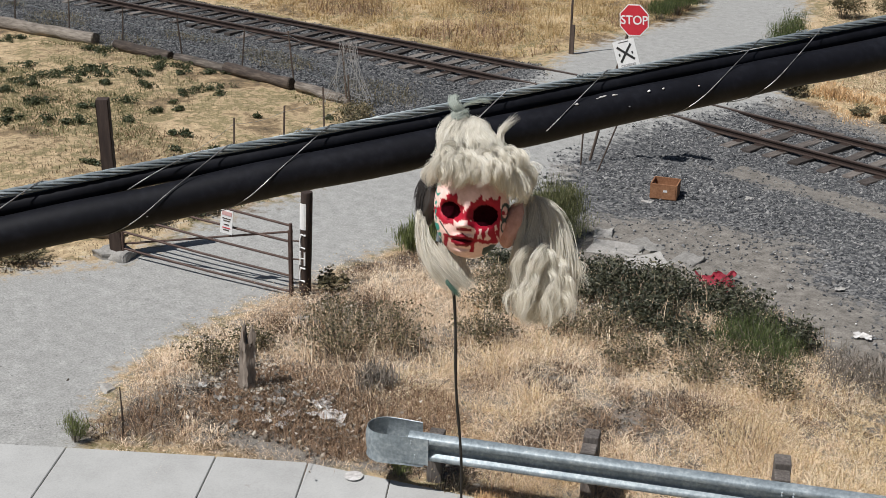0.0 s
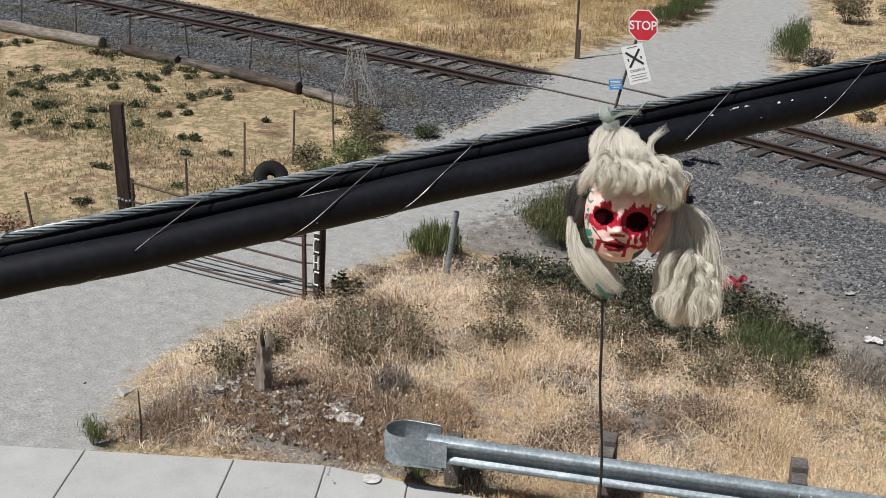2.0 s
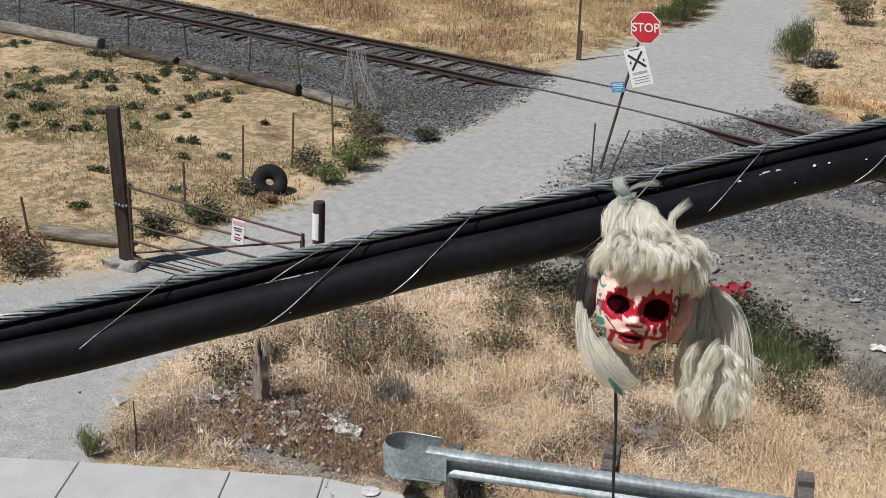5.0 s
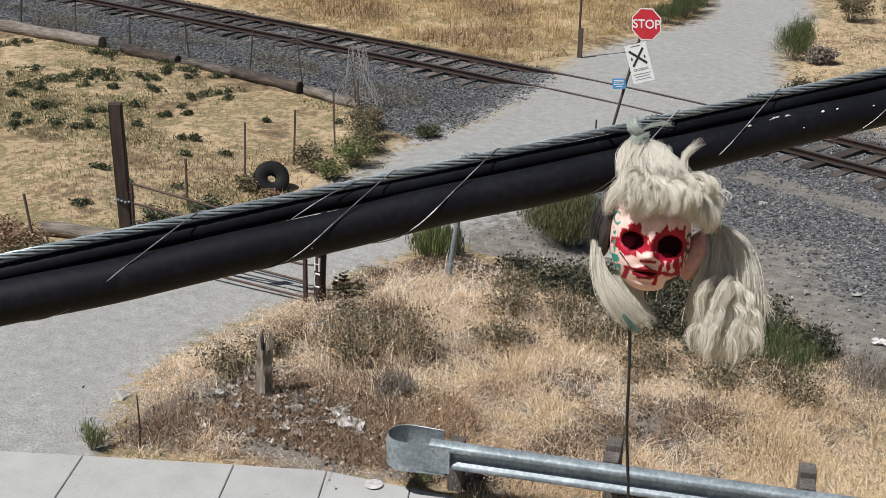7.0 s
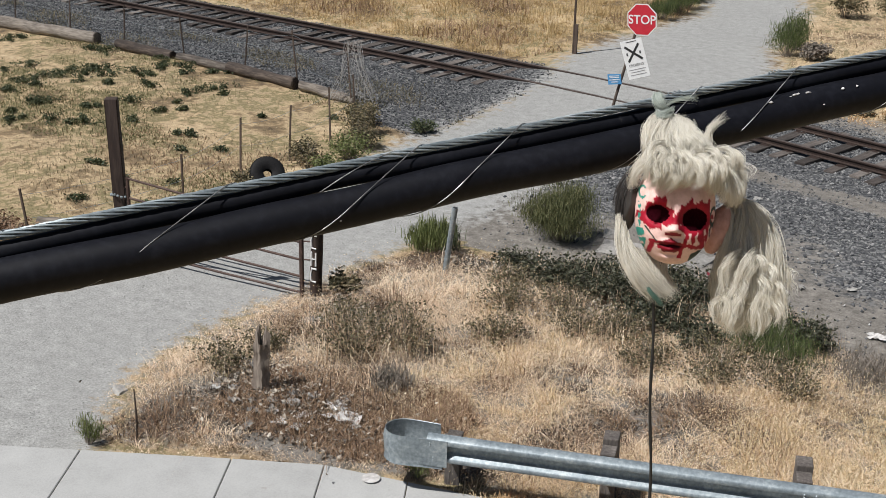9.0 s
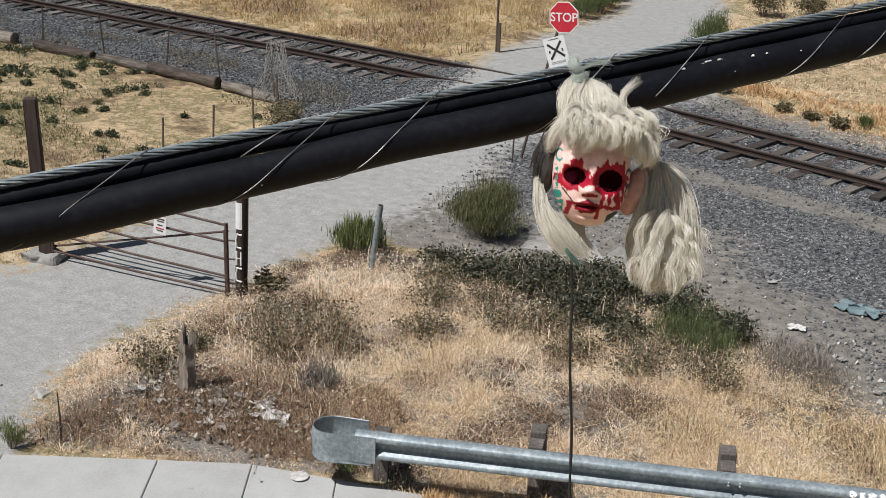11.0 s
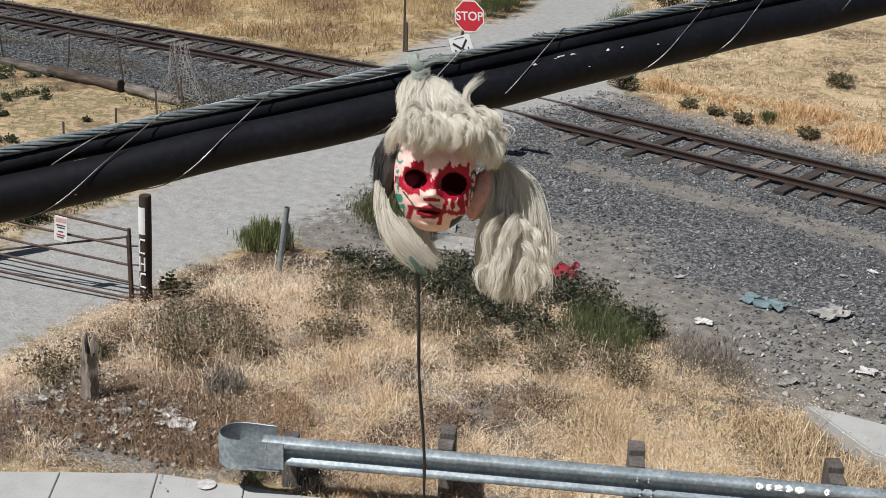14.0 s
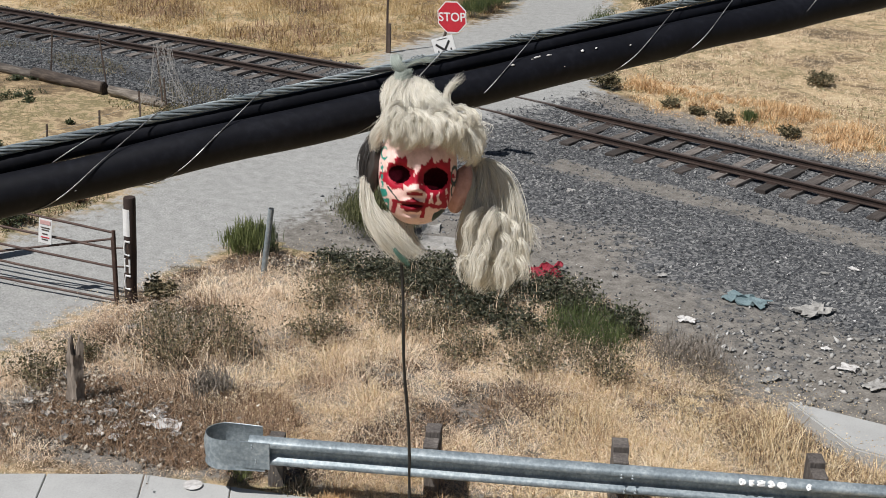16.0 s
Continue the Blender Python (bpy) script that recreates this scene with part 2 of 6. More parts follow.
M_STRAND = surface("galvanised_strand_wire", [(0.3, (0.18, 0.215, 0.23)), (0.5, (0.33, 0.375, 0.39)), (0.7, (0.54, 0.58, 0.59))], 120, 20, 0.5, 0.6, 0.2, 0.001)
M_LASH = surface("bright_lashing_wire", [(0.35, (0.06, 0.06, 0.06)), (0.5, (0.2, 0.2, 0.2)), (0.62, (0.7, 0.7, 0.69))], 40, 7, 0.42, 0.4, 0.05, 0.001)
M_WHITE = surface("white_weathered_scrap", [(0.3, (0.34, 0.32, 0.30)), (0.5, (0.55, 0.53, 0.51)), (0.7, (0.74, 0.73, 0.71))], 30, 6, 0.8, 0, 0.4, 0.01, 0.2)
M_ROCK = surface("pale_broken_concrete", [(0.3, (0.18, 0.172, 0.157)), (0.5, (0.29, 0.278, 0.258)), (0.7, (0.42, 0.405, 0.38))], 24, 4, 0.9, 0, 0.6, 0.015, 0.25)
M_NET = surface("pale_wire_net", [(0.3, (0.30, 0.29, 0.28)), (0.7, (0.52, 0.51, 0.50))], 30, 6, 0.6, 0.2, 0)
M_BLUE = surface("faded_blue_cloth", [(0.3, (0.09, 0.135, 0.15)), (0.7, (0.21, 0.28, 0.29))], 30, 6, 0.9, 0, 0.5, 0.01)
M_REDCLOTH = surface("red_cloth", [(0.3, (0.10, 0.008, 0.016)), (0.7, (0.40, 0.03, 0.055))], 26, 6, 0.8, 0, 0.5, 0.01)
M_CRATE = surface("brown_crate_board", [(0.3, (0.15, 0.065, 0.03)), (0.5, (0.25, 0.115, 0.055)), (0.7, (0.34, 0.18, 0.095))], 30, 4, 0.85, 0, 0.4, 0.006)
M_SIGNRED = surface("red_sign_sheeting", [(0.3, (0.44, 0.016, 0.028)), (0.7, (0.56, 0.03, 0.05))], 20, 3, 0.45, 0, 0.0)
M_SIGNWHITE = surface("white_sign_sheeting", [(0.3, (0.66, 0.66, 0.65)), (0.7, (0.80, 0.80, 0.79))], 24, 4, 0.5, 0, 0.0)
M_SIGNBLUE = surface("blue_sign_sheeting", [(0.3, (0.05, 0.22, 0.46)), (0.7, (0.09, 0.30, 0.56))], 24, 4, 0.5, 0, 0.0)
M_PRINT = surface("faded_grey_print", [(0.3, (0.20, 0.20, 0.20)), (0.7, (0.34, 0.34, 0.33))], 40, 6, 0.6, 0, 0.0)
M_BLACK = surface("black_paint", [(0.3, (0.012, 0.012, 0.013)), (0.7, (0.03, 0.03, 0.03))], 40, 6, 0.6, 0, 0.0)

# ---- builders ----
rng = np.random.default_rng(7)


def mesh_of(name, bm, material, smooth=False):
    me = bpy.data.meshes.new(name)
    bmesh.ops.recalc_face_normals(bm, faces=bm.faces)
    bm.to_mesh(me)
    bm.free()
    for m in (material if isinstance(material, (list, tuple)) else [material]):
        me.materials.append(m)
    if smooth:
        me.polygons.foreach_set("use_smooth", [True] * len(me.polygons))
        me.set_sharp_from_angle(angle=radians(40))
    return me


def part(name, bm, material, parent=None, label="", smooth=False):
    ob = new(name, mesh_of(name, bm, material, smooth))
    if parent is not None:
        ob.parent = parent
    return tagged(ob, label)


def empty(name, m, label, category, group="", kind=""):
    ob = new(name)
    ob.matrix_world = m
    ob.empty_display_size = 0.1
    return tagged(ob, label, category, group, kind)


def box_bm(size, at=(0, 0, 0), bevel=0.0, bm=None, rot=None):
    bm = bm or bmesh.new()
    m = Matrix.Translation(at) @ (rot.to_4x4() if rot else Matrix.Identity(4)) @ Matrix.Diagonal((*size, 1))
    made = bmesh.ops.create_cube(bm, size=1, matrix=m)
    if bevel:
        edges = list({e for v in made["verts"] for e in v.link_edges})
        bmesh.ops.bevel(bm, geom=edges, offset=bevel, segments=2, affect="EDGES", profile=0.6)
    return bm


def sweep(points, radius, sides=8, bm=None, closed=True):
    """A tube through points; radius a number or one for each point."""
    bm = bm or bmesh.new()
    pts = [Vector(p) for p in points]
    radii = radius if isinstance(radius, (list, tuple, np.ndarray)) else [radius] * len(pts)
    rings, side = [], None
    for k, p in enumerate(pts):
        along = (pts[min(k + 1, len(pts) - 1)] - pts[max(k - 1, 0)]).normalized()
        if side is None:
            side = along.orthogonal().normalized()
        side = (side - along * side.dot(along)).normalized()
        other = along.cross(side)
        rings.append([bm.verts.new(p + (side * math.cos(a) + other * math.sin(a)) * radii[k]) for a in (2 * math.pi * j / sides for j in range(sides))])
    for a, b in zip(rings, rings[1:]):
        for j in range(sides):
            bm.faces.new((a[j], a[(j + 1) % sides], b[(j + 1) % sides], b[j]))
    if closed:
        bm.faces.new(rings[0][::-1])
        bm.faces.new(rings[-1])
    return bm


def extrude_profile(points, profile, bm=None, closed=True):
    """A profile (across, up) carried along points on the ground plan, each (x, y, z)."""
    bm = bm or bmesh.new()
    pts = [Vector(p) for p in points]
    rings = []
    for k, p in enumerate(pts):
        along = pts[min(k + 1, len(pts) - 1)] - pts[max(k - 1, 0)]
        along.z = 0
        along.normalize()
        across = Vector((-along.y, along.x, 0))
        rings.append([bm.verts.new(p + across * a + Vector((0, 0, u))) for a, u in profile])
    n = len(profile)
    for a, b in zip(rings, rings[1:]):
        for j in range(n if closed else n - 1):
            bm.faces.new((a[j], b[j], b[(j + 1) % n], a[(j + 1) % n]))
    if closed:
        bm.faces.new(rings[0])
        bm.faces.new(rings[-1][::-1])
    return bm


def finer(bm, cuts=2):
    bmesh.ops.subdivide_edges(bm, edges=bm.edges[:], cuts=cuts, use_grid_fill=True)
    return bm


def rough_up(bm, amount, scale=6.0, seed=0.0):
    for v in bm.verts:
        v.co += noise.noise_vector(v.co * scale + Vector((seed, seed * 1.7, 0))) * amount
    return bm


def stuff(name, verts, faces, material, label, category, parent=None, smooth=False):
    """verts: units x corners x 3; faces: the corner numbers of one unit's faces."""
    n, k = verts.shape[:2]
    me = bpy.data.meshes.new(name)
    base = np.arange(n)[:, None] * k
    loops = np.concatenate([base + np.array(f)[None, :] for f in faces], axis=1).ravel()
    sizes = np.tile([len(f) for f in faces], n)
    me.vertices.add(n * k)
    me.vertices.foreach_set("co", verts.astype(np.float32).ravel())
    me.loops.add(len(loops))
    me.loops.foreach_set("vertex_index", loops.astype(np.int32))
    me.polygons.add(len(sizes))
    me.polygons.foreach_set("loop_start", np.concatenate([[0], np.cumsum(sizes)[:-1]]).astype(np.int32))
    me.update(calc_edges=True)
    me.validate()
    me.materials.append(material)
    if smooth:
        me.polygons.foreach_set("use_smooth", [True] * len(me.polygons))
    ob = new(name, me)
    if parent is not None:
        ob.parent = parent
        return tagged(ob, label, kind="stuff")
    return tagged(ob, label, category, kind="stuff")


def blades(pts, height, width, lean=0.5, droop=0.3, a=None):
    """Bent, tapering blades rooted at pts."""
    n = len(pts)
    a = rng.uniform(0, 2 * np.pi, n) if a is None else a
    way = np.stack([np.cos(a), np.sin(a), np.zeros(n)], 1)
    b = rng.uniform(0, 2 * np.pi, n)
    side = np.stack([np.cos(b), np.sin(b), np.zeros(n)], 1) * (width * 0.5)[:, None]
    ln = np.abs(rng.normal(0, lean, n))
    up = np.array([0, 0, 1.0])
    mid = pts + (up * 0.6 + way * (ln * 0.35)[:, None]) * height[:, None]
    tip = pts + (up * (1 - np.minimum(0.75, ln * droop))[:, None] + way * (ln * 1.0)[:, None]) * height[:, None]
    return np.stack([pts - side, pts + side, mid + side * 0.7, mid - side * 0.7, tip], 1)


BLADE = ((0, 1, 2, 3), (3, 2, 4))


def leaves(pts, size, flat=0.5):
    n = len(pts)
    u = rng.normal(0, 1, (n, 3))
    u[:, 2] *= flat
    u /= np.linalg.norm(u, axis=1)[:, None]
    w = np.cross(u, rng.normal(0, 1, (n, 3)))
    w /= np.linalg.norm(w, axis=1)[:, None] + 1e-9
    s = size[:, None]
    lift = np.cross(u, w) * s * 0.18
    return np.stack([pts - u * s * 0.5, pts + w * s * 0.28 + lift, pts + u * s * 0.5, pts - w * s * 0.28 + lift], 1)


LEAF = ((0, 1, 2), (0, 2, 3))


def stones(pts, size):
    n = len(pts)
    base = np.array([(1, 0, 0), (-1, 0, 0), (0, 1, 0), (0, -1, 0), (0, 0, 1), (0, 0, -0.6)], float)
    v = base[None] * rng.uniform(0.5, 1.1, (n, 6, 1)) + rng.normal(0, 0.16, (n, 6, 3))
    a = rng.uniform(0, 2 * np.pi, n)
    c, s = np.cos(a), np.sin(a)
    x = v[:, :, 0] * c[:, None] - v[:, :, 1] * s[:, None]
    y = v[:, :, 0] * s[:, None] + v[:, :, 1] * c[:, None]
    tilt = rng.normal(0, 0.5, (n, 1))
    z = v[:, :, 2] * 0.75 + x * tilt
    return pts[:, None, :] + np.stack([x, y, z], 2) * (size * 0.5)[:, None, None]


STONE = ((0, 2, 4), (2, 1, 4), (1, 3, 4), (3, 0, 4), (2, 0, 5), (1, 2, 5), (3, 1, 5), (0, 3, 5))

# ---- the plan ----
ROAD = [(-17, 4), (-15.2, 10.5), (-13.5, 13.5), (-12.45, 14.6), (-12.1, 17.2), (-11.75, 18.4), (-11.7, 20.8), (-11.7, 22.6), (-11.3, 24.6), (-11.35, 28), (-11.6, 30.9), (-10.8, 35.2), (-10.2, 37.5), (-10.9, 41), (-13, 60), (-20, 90),
        (-14, 90), (-9, 60), (-8.4, 42.7), (-7.5, 39.2), (-7.4, 34.3), (-6.7, 31.8), (-5.8, 29.6), (-6.9, 27.4), (-7.9, 25.5), (-8.4, 23.0), (-8.1, 21.2), (-8.5, 19.2), (-9.0, 17.3), (-9.4, 15.8), (-9.4, 15.2), (-9.75, 14.2), (-9.92, 13.1), (-9.93, 12.0), (-9.74, 11.2), (-9.1, 10.1), (-9.4, 9.0), (-9, 4)]
YARD = [(-8.6, 18.6), (-7.2, 18.15), (-5.8, 18.3), (-4.3, 18.2), (-2.8, 17.5), (-1.9, 16.2), (-1.2, 15.5), (-0.2, 15.1), (0.8, 14.6), (4, 13.9), (30, 9), (40, 13), (22, 17.9), (6, 24.3), (0.5, 26.7), (-3.2, 28.0), (-5.6, 29.4), (-9, 29.2), (-9, 22)]
LINESIDE = [(-80, 30), (-40, 27.4), (-25.6, 26.2), (-21.3, 25.8), (-17.8, 25.3), (-15.6, 24.8), (-13.6, 24.0), (-12.6, 23.0), (-11.5, 22.6), (-11, 28.5), (-12, 29.9), (-16.1, 30.6), (-24.2, 32.4), (-40, 35.2), (-80, 41)]
MOUND = [(-9.2, 10.3), (-9.75, 11.2), (-9.95, 12.0), (-9.92, 13.1), (-9.75, 14.2), (-9.4, 15.3), (-9.3, 16.4), (-8.7, 17.2), (-7.9, 17.5), (-6.5, 17.8), (-4.3, 17.9), (-2.9, 17.2), (-1.9, 16.2), (-1.2, 15.5), (-0.2, 15.1), (0.8, 14.6), (4, 13.9), (9, 12.9), (9, 12.1), (0, 11.85), (-4.6, 11.25), (-6.3, 11.2), (-7.62, 10.78), (-8.9, 10.25)]
FIELD = [(-80, 20), (-32, 14), (-20, 11.5), (-14.5, 12.2), (-13.3, 13.8), (-12.7, 14.8), (-12.3, 17.3), (-11.9, 18.5), (-11.9, 20.8), (-12.2, 22.6), (-13.6, 23.8), (-15.6, 24.5), (-17.8, 25.1), (-21.3, 25.6), (-25.6, 26.0), (-40, 27.2), (-80, 30)]


def reach(x, y, poly):
    """Metres inside a closed outline (negative outside)."""
    p = np.array(poly, float)
    q = np.roll(p, -1, 0)
    best, inside = np.full(x.shape, 1e9), np.zeros(x.shape, bool)
    for (ax, ay), (bx, by) in zip(p, q):
        dx, dy = bx - ax, by - ay
        t = np.clip(((x - ax) * dx + (y - ay) * dy) / (dx * dx + dy * dy), 0, 1)
        best = np.minimum(best, np.hypot(x - ax - t * dx, y - ay - t * dy))
        if ay != by:
            inside ^= ((ay > y) != (by > y)) & (x < dx * (y - ay) / dy + ax)
    return np.where(inside, best, -best)


TRACK = np.array([(-70, 38.0), (-40, 33.55), (-27, 31.38), (-20.4, 30.25), (-14.2, 29.17), (-9, 28.0), (-6, 27.0), (-2.6, 25.76), (0.5, 24.66), (6, 22.6), (20, 16.5), (40, 8.5)])
tx = np.linspace(-70, 40, 1101)
ty = np.interp(tx, TRACK[:, 0], TRACK[:, 1])
ty = np.convolve(np.pad(ty, 20, mode="reflect", reflect_type="odd"), np.ones(41) / 41, "valid")
t_len = np.concatenate([[0], np.cumsum(np.hypot(np.diff(tx), np.diff(ty)))])


def track_offset(x, y):
    """Metres from the middle of the track, positive beyond it."""
    slope = np.interp(x, tx, np.gradient(ty, tx))
    return (y - np.interp(x, tx, ty)) / np.sqrt(1 + slope ** 2)


def ripple(x, y):
    return (np.sin(x * 1.9 + 1.3 * np.sin(y * 1.1)) + np.sin(y * 2.3 + 1.7 * np.sin(x * 0.8)) + 0.6 * np.sin(x * 4.7 + y * 3.9)) / 2.6


def ground_z(x, y):
    x, y = np.asarray(x, float), np.asarray(y, float)
    road = np.clip(reach(x, y, ROAD) / 0.8 + 0.5, 0, 1)
    d = np.abs(track_offset(x, y))
    bed = np.clip((3.6 - d) / 1.5, 0, 1) * (1 - np.clip(reach(x, y, ROAD) / 1.2 + 1, 0, 1))
    mound = np.clip(reach(x, y, MOUND) / 1.0, 0, 1)
    return (1 - road) * (0.035 * ripple(x, y)) + 0.012 * road * ripple(x * 0.6, y * 0.6) - 0.160 * bed + 0.10 * mound * (1 + 0.6 * ripple(x * 0.7, y * 0.7))


def dusty(x, y):
    """Packed, dusty stretches of the yard: 0 to 1."""
    wander = 0.5 * ripple(x * 0.7, y * 0.7)
    blob = np.clip(1.5 - np.hypot((x + 5.0) / 2.5, (y - 19.1) / 1.7) + 0.5 * wander, 0, 1)
    rim = np.clip(1.25 - (reach(x, y, YARD) - 0.2) / 1.9 + 0.6 * wander, 0, 1) * (y < 20)
    strip = np.clip(1.6 - np.abs(track_offset(x, y) + 2.55 + 0.25 * wander) / 0.45, 0, 1) * (x > -5.5)
    return np.maximum(np.maximum(blob, rim), strip)


def build_ground():
    def axis(lo, hi, step):
        mid = np.arange(lo, hi, step)
        far = np.cumsum(0.4 * 1.35 ** np.arange(26))
        return np.concatenate([lo - far[::-1], mid, mid[-1] + far])
    gx, gy = axis(-31, 9, 0.17), axis(8.5, 46, 0.17)
    X, Y = np.meshgrid(gx, gy)
    x, y = X.ravel(), Y.ravel()
    verts = np.stack([x, y, ground_z(x, y)], 1)
    nx, ny = len(gx), len(gy)
    i = (np.arange(ny - 1)[:, None] * nx + np.arange(nx - 1)[None, :]).ravel()
    quads = np.stack([i, i + 1, i + nx + 1, i + nx], 1)
    me = bpy.data.meshes.new("ground")
    me.vertices.add(len(verts))
    me.vertices.foreach_set("co", verts.astype(np.float32).ravel())
    me.loops.add(quads.size)
    me.loops.foreach_set("vertex_index", quads.astype(np.int32).ravel())
    me.polygons.add(len(quads))
    me.polygons.foreach_set("loop_start", (np.arange(len(quads)) * 4).astype(np.int32))
    me.update(calc_edges=True)
    me.polygons.foreach_set("use_smooth", [True] * len(quads))
    road = np.clip(reach(x, y, ROAD) / np.where(reach(x, y, MOUND) > -1.5, 1.7, 2.8) + 0.5, 0, 1)
    stone = np.clip(np.maximum(reach(x, y, YARD), reach(x, y, LINESIDE)) / 0.8 + 0.5, 0, 1)
    near = np.clip(1 - (reach(x, y, YARD) - 0.3) / 1.6, 0, 1) * (y < 22.5) * (reach(x, y, YARD) > -0.6)
    bare = np.clip(reach(x, y, MOUND) + 0.6, 0, 1) * 0.62
    off = track_offset(x, y)
    margin = np.clip((off - 1.3) / 0.5, 0, 1) * np.clip((3.1 - off) / 0.8, 0, 1) * (x > -7.5)
    band = np.clip(1 - np.abs(off + 3.0) / 0.9, 0, 1) * (x > -6.5)
    packed = 0.56 * np.clip((-off - 5.0) / 1.8, 0, 1) * (x > -7) * (reach(x, y, YARD) > 0)
    spot = 0.95 * np.clip(2.2 - 1.6 * np.hypot((x + 7.3) / 1.7, (y - 11.8) / 0.85), 0, 1)
    for name, values in (("road", road), ("stone", stone), ("earth", np.maximum(np.maximum(near * 0.9, bare), np.maximum(margin * 0.75, np.maximum(np.maximum(np.maximum(band * 0.5, 0.8 * dusty(x, y) * (reach(x, y, YARD) > -0.3)), packed), spot))))):
        me.attributes.new(name, "FLOAT", "POINT").data.foreach_set("value", values.astype(np.float32))
    me.materials.append(M_GROUND)
    return tagged(new("ground", me), "dry earth, grey gravel road and stubble ground", "ground", kind="structure")


build_ground()


def on_ground(x, y, dz=0.0):
    return Vector((x, y, float(ground_z(np.array([x]), np.array([y]))[0]) + dz))


# ---- railway ----
def build_track():
    track = empty("railway_track", Matrix.Identity(4), "rusty single railway track on worn wooden sleepers", "railway track")
    slope = np.gradient(ty, tx)
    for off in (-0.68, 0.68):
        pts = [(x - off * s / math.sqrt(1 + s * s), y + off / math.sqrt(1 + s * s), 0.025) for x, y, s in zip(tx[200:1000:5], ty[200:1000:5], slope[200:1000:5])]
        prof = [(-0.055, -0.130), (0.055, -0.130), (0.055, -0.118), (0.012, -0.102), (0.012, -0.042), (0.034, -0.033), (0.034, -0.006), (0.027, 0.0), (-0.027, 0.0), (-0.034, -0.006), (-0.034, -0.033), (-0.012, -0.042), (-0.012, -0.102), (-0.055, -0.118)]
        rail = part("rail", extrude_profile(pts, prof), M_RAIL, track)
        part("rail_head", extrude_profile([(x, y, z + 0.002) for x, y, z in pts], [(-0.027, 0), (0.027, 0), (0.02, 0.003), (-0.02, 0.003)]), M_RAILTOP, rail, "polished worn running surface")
    tie = mesh_of("tie", rough_up(box_bm((2.55, 0.23, 0.18), (0, 0, 0), 0.018), 0.01, 3), M_TIE)
    plate = mesh_of("tie_plate", box_bm((0.34, 0.18, 0.016), (0, 0, 0), 0.004), M_RAIL)
    s = 32.0
    while s < 88:
        x, y = float(np.interp(s, t_len, tx)), float(np.interp(s, t_len, ty))
        a = math.atan(float(np.interp(x, tx, slope)))
        s += 0.53 + random.uniform(-0.05, 0.05)
        if reach(np.array([x]), np.array([y]), ROAD)[0] > -0.3:
            continue
        ob = new("tie", tie)
        ob.parent = track
        ob.matrix_local = pose(x + random.uniform(-0.03, 0.03), y + random.uniform(-0.06, 0.06), -0.205 + random.uniform(-0.018, 0.010), 0, 0, math.degrees(a) + 90 + random.gauss(0, 1.6))
        ob.scale = (random.uniform(0.90, 1.04), random.uniform(0.85, 1.1), 1)
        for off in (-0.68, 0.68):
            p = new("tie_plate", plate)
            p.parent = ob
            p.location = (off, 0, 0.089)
    return track


build_track()


def scatter(n, poly, keep=None, dense=None):
    """n random spots in an outline, kept where keep(x, y) says so."""
    p = np.array(poly)
    lo, hi = p.min(0), p.max(0)
    lo, hi = np.maximum(lo, (-30, 8.5)), np.minimum(hi, (8, 46))
    out = np.zeros((0, 2))
    while len(out) < n:
        q = rng.uniform(lo, hi, (n * 2, 2))
        ok = reach(q[:, 0], q[:, 1], poly) > -0.1
        if keep is not None:
            ok &= keep(q[:, 0], q[:, 1])
        out = np.concatenate([out, q[ok]])
    return out[:n]


def rooted(q, dz=0.0):
    return np.stack([q[:, 0], q[:, 1], ground_z(q[:, 0], q[:, 1]) + dz], 1)


off_road = lambda x, y: reach(x, y, ROAD) < 0.45
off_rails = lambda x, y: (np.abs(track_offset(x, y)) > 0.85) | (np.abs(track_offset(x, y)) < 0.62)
for name, poly, n in (("ballast_stones", YARD, 62000), ("lineside_stones", LINESIDE, 36000)):
    q = scatter(n, poly, lambda x, y: off_road(x, y) & off_rails(x, y) & (x > -29) & (x < 6))
    edge = np.clip(reach(q[:, 0], q[:, 1], YARD) / 2.2 + 0.5, 0, 1) if name == "ballast_stones" else np.ones(n)
    edge = edge * np.clip(0.35 - reach(q[:, 0], q[:, 1], ROAD) / 1.4, 0.15, 1)
    if name == "ballast_stones":
        edge = edge * (1 - 0.6 * np.clip(1 - np.abs(track_offset(q[:, 0], q[:, 1]) + 3.0) / 0.7, 0, 1))
        edge = edge * (1 - 0.80 * dusty(q[:, 0], q[:, 1]))
        edge = edge * (1 - 0.55 * np.clip((-track_offset(q[:, 0], q[:, 1]) - 5.2) / 1.6, 0, 1) * (ripple(q[:, 0] * 0.8, q[:, 1] * 0.8) > -0.35))
    q = q[rng.uniform(0, 1, n) < edge]
    stuff(name, stones(rooted(q, 0.004), rng.uniform(0.026, 0.064, len(q)) * rng.choice([0.8, 1, 1, 1.2, 1.7], len(q))), STONE, M_STONES if name == "ballast_stones" else M_DARKSTONE, "loose grey crushed stone ballast", "gravel")
q = scatter(16000, ROAD, lambda x, y: (y > 9.8) & (y < 40))
stuff("road_pebbles", stones(rooted(q, 0.0), rng.uniform(0.010, 0.030, len(q))), STONE, surface("pale_road_pebble", [(0.3, (0.16, 0.157, 0.15)), (0.5, (0.28, 0.275, 0.265)), (0.7, (0.46, 0.45, 0.43))], 20, 2, 0.9), "small pale pebbles on the gravel road", "gravel")

q = scatter(150, YARD, lambda x, y: (y < 20.5) & (x > -6) & (x < 4))
stuff("white_pebbles", stones(rooted(q, 0.012), rng.uniform(0.025, 0.075, len(q))), STONE, M_WHITE, "scattered small white scraps and pebbles", "litter")

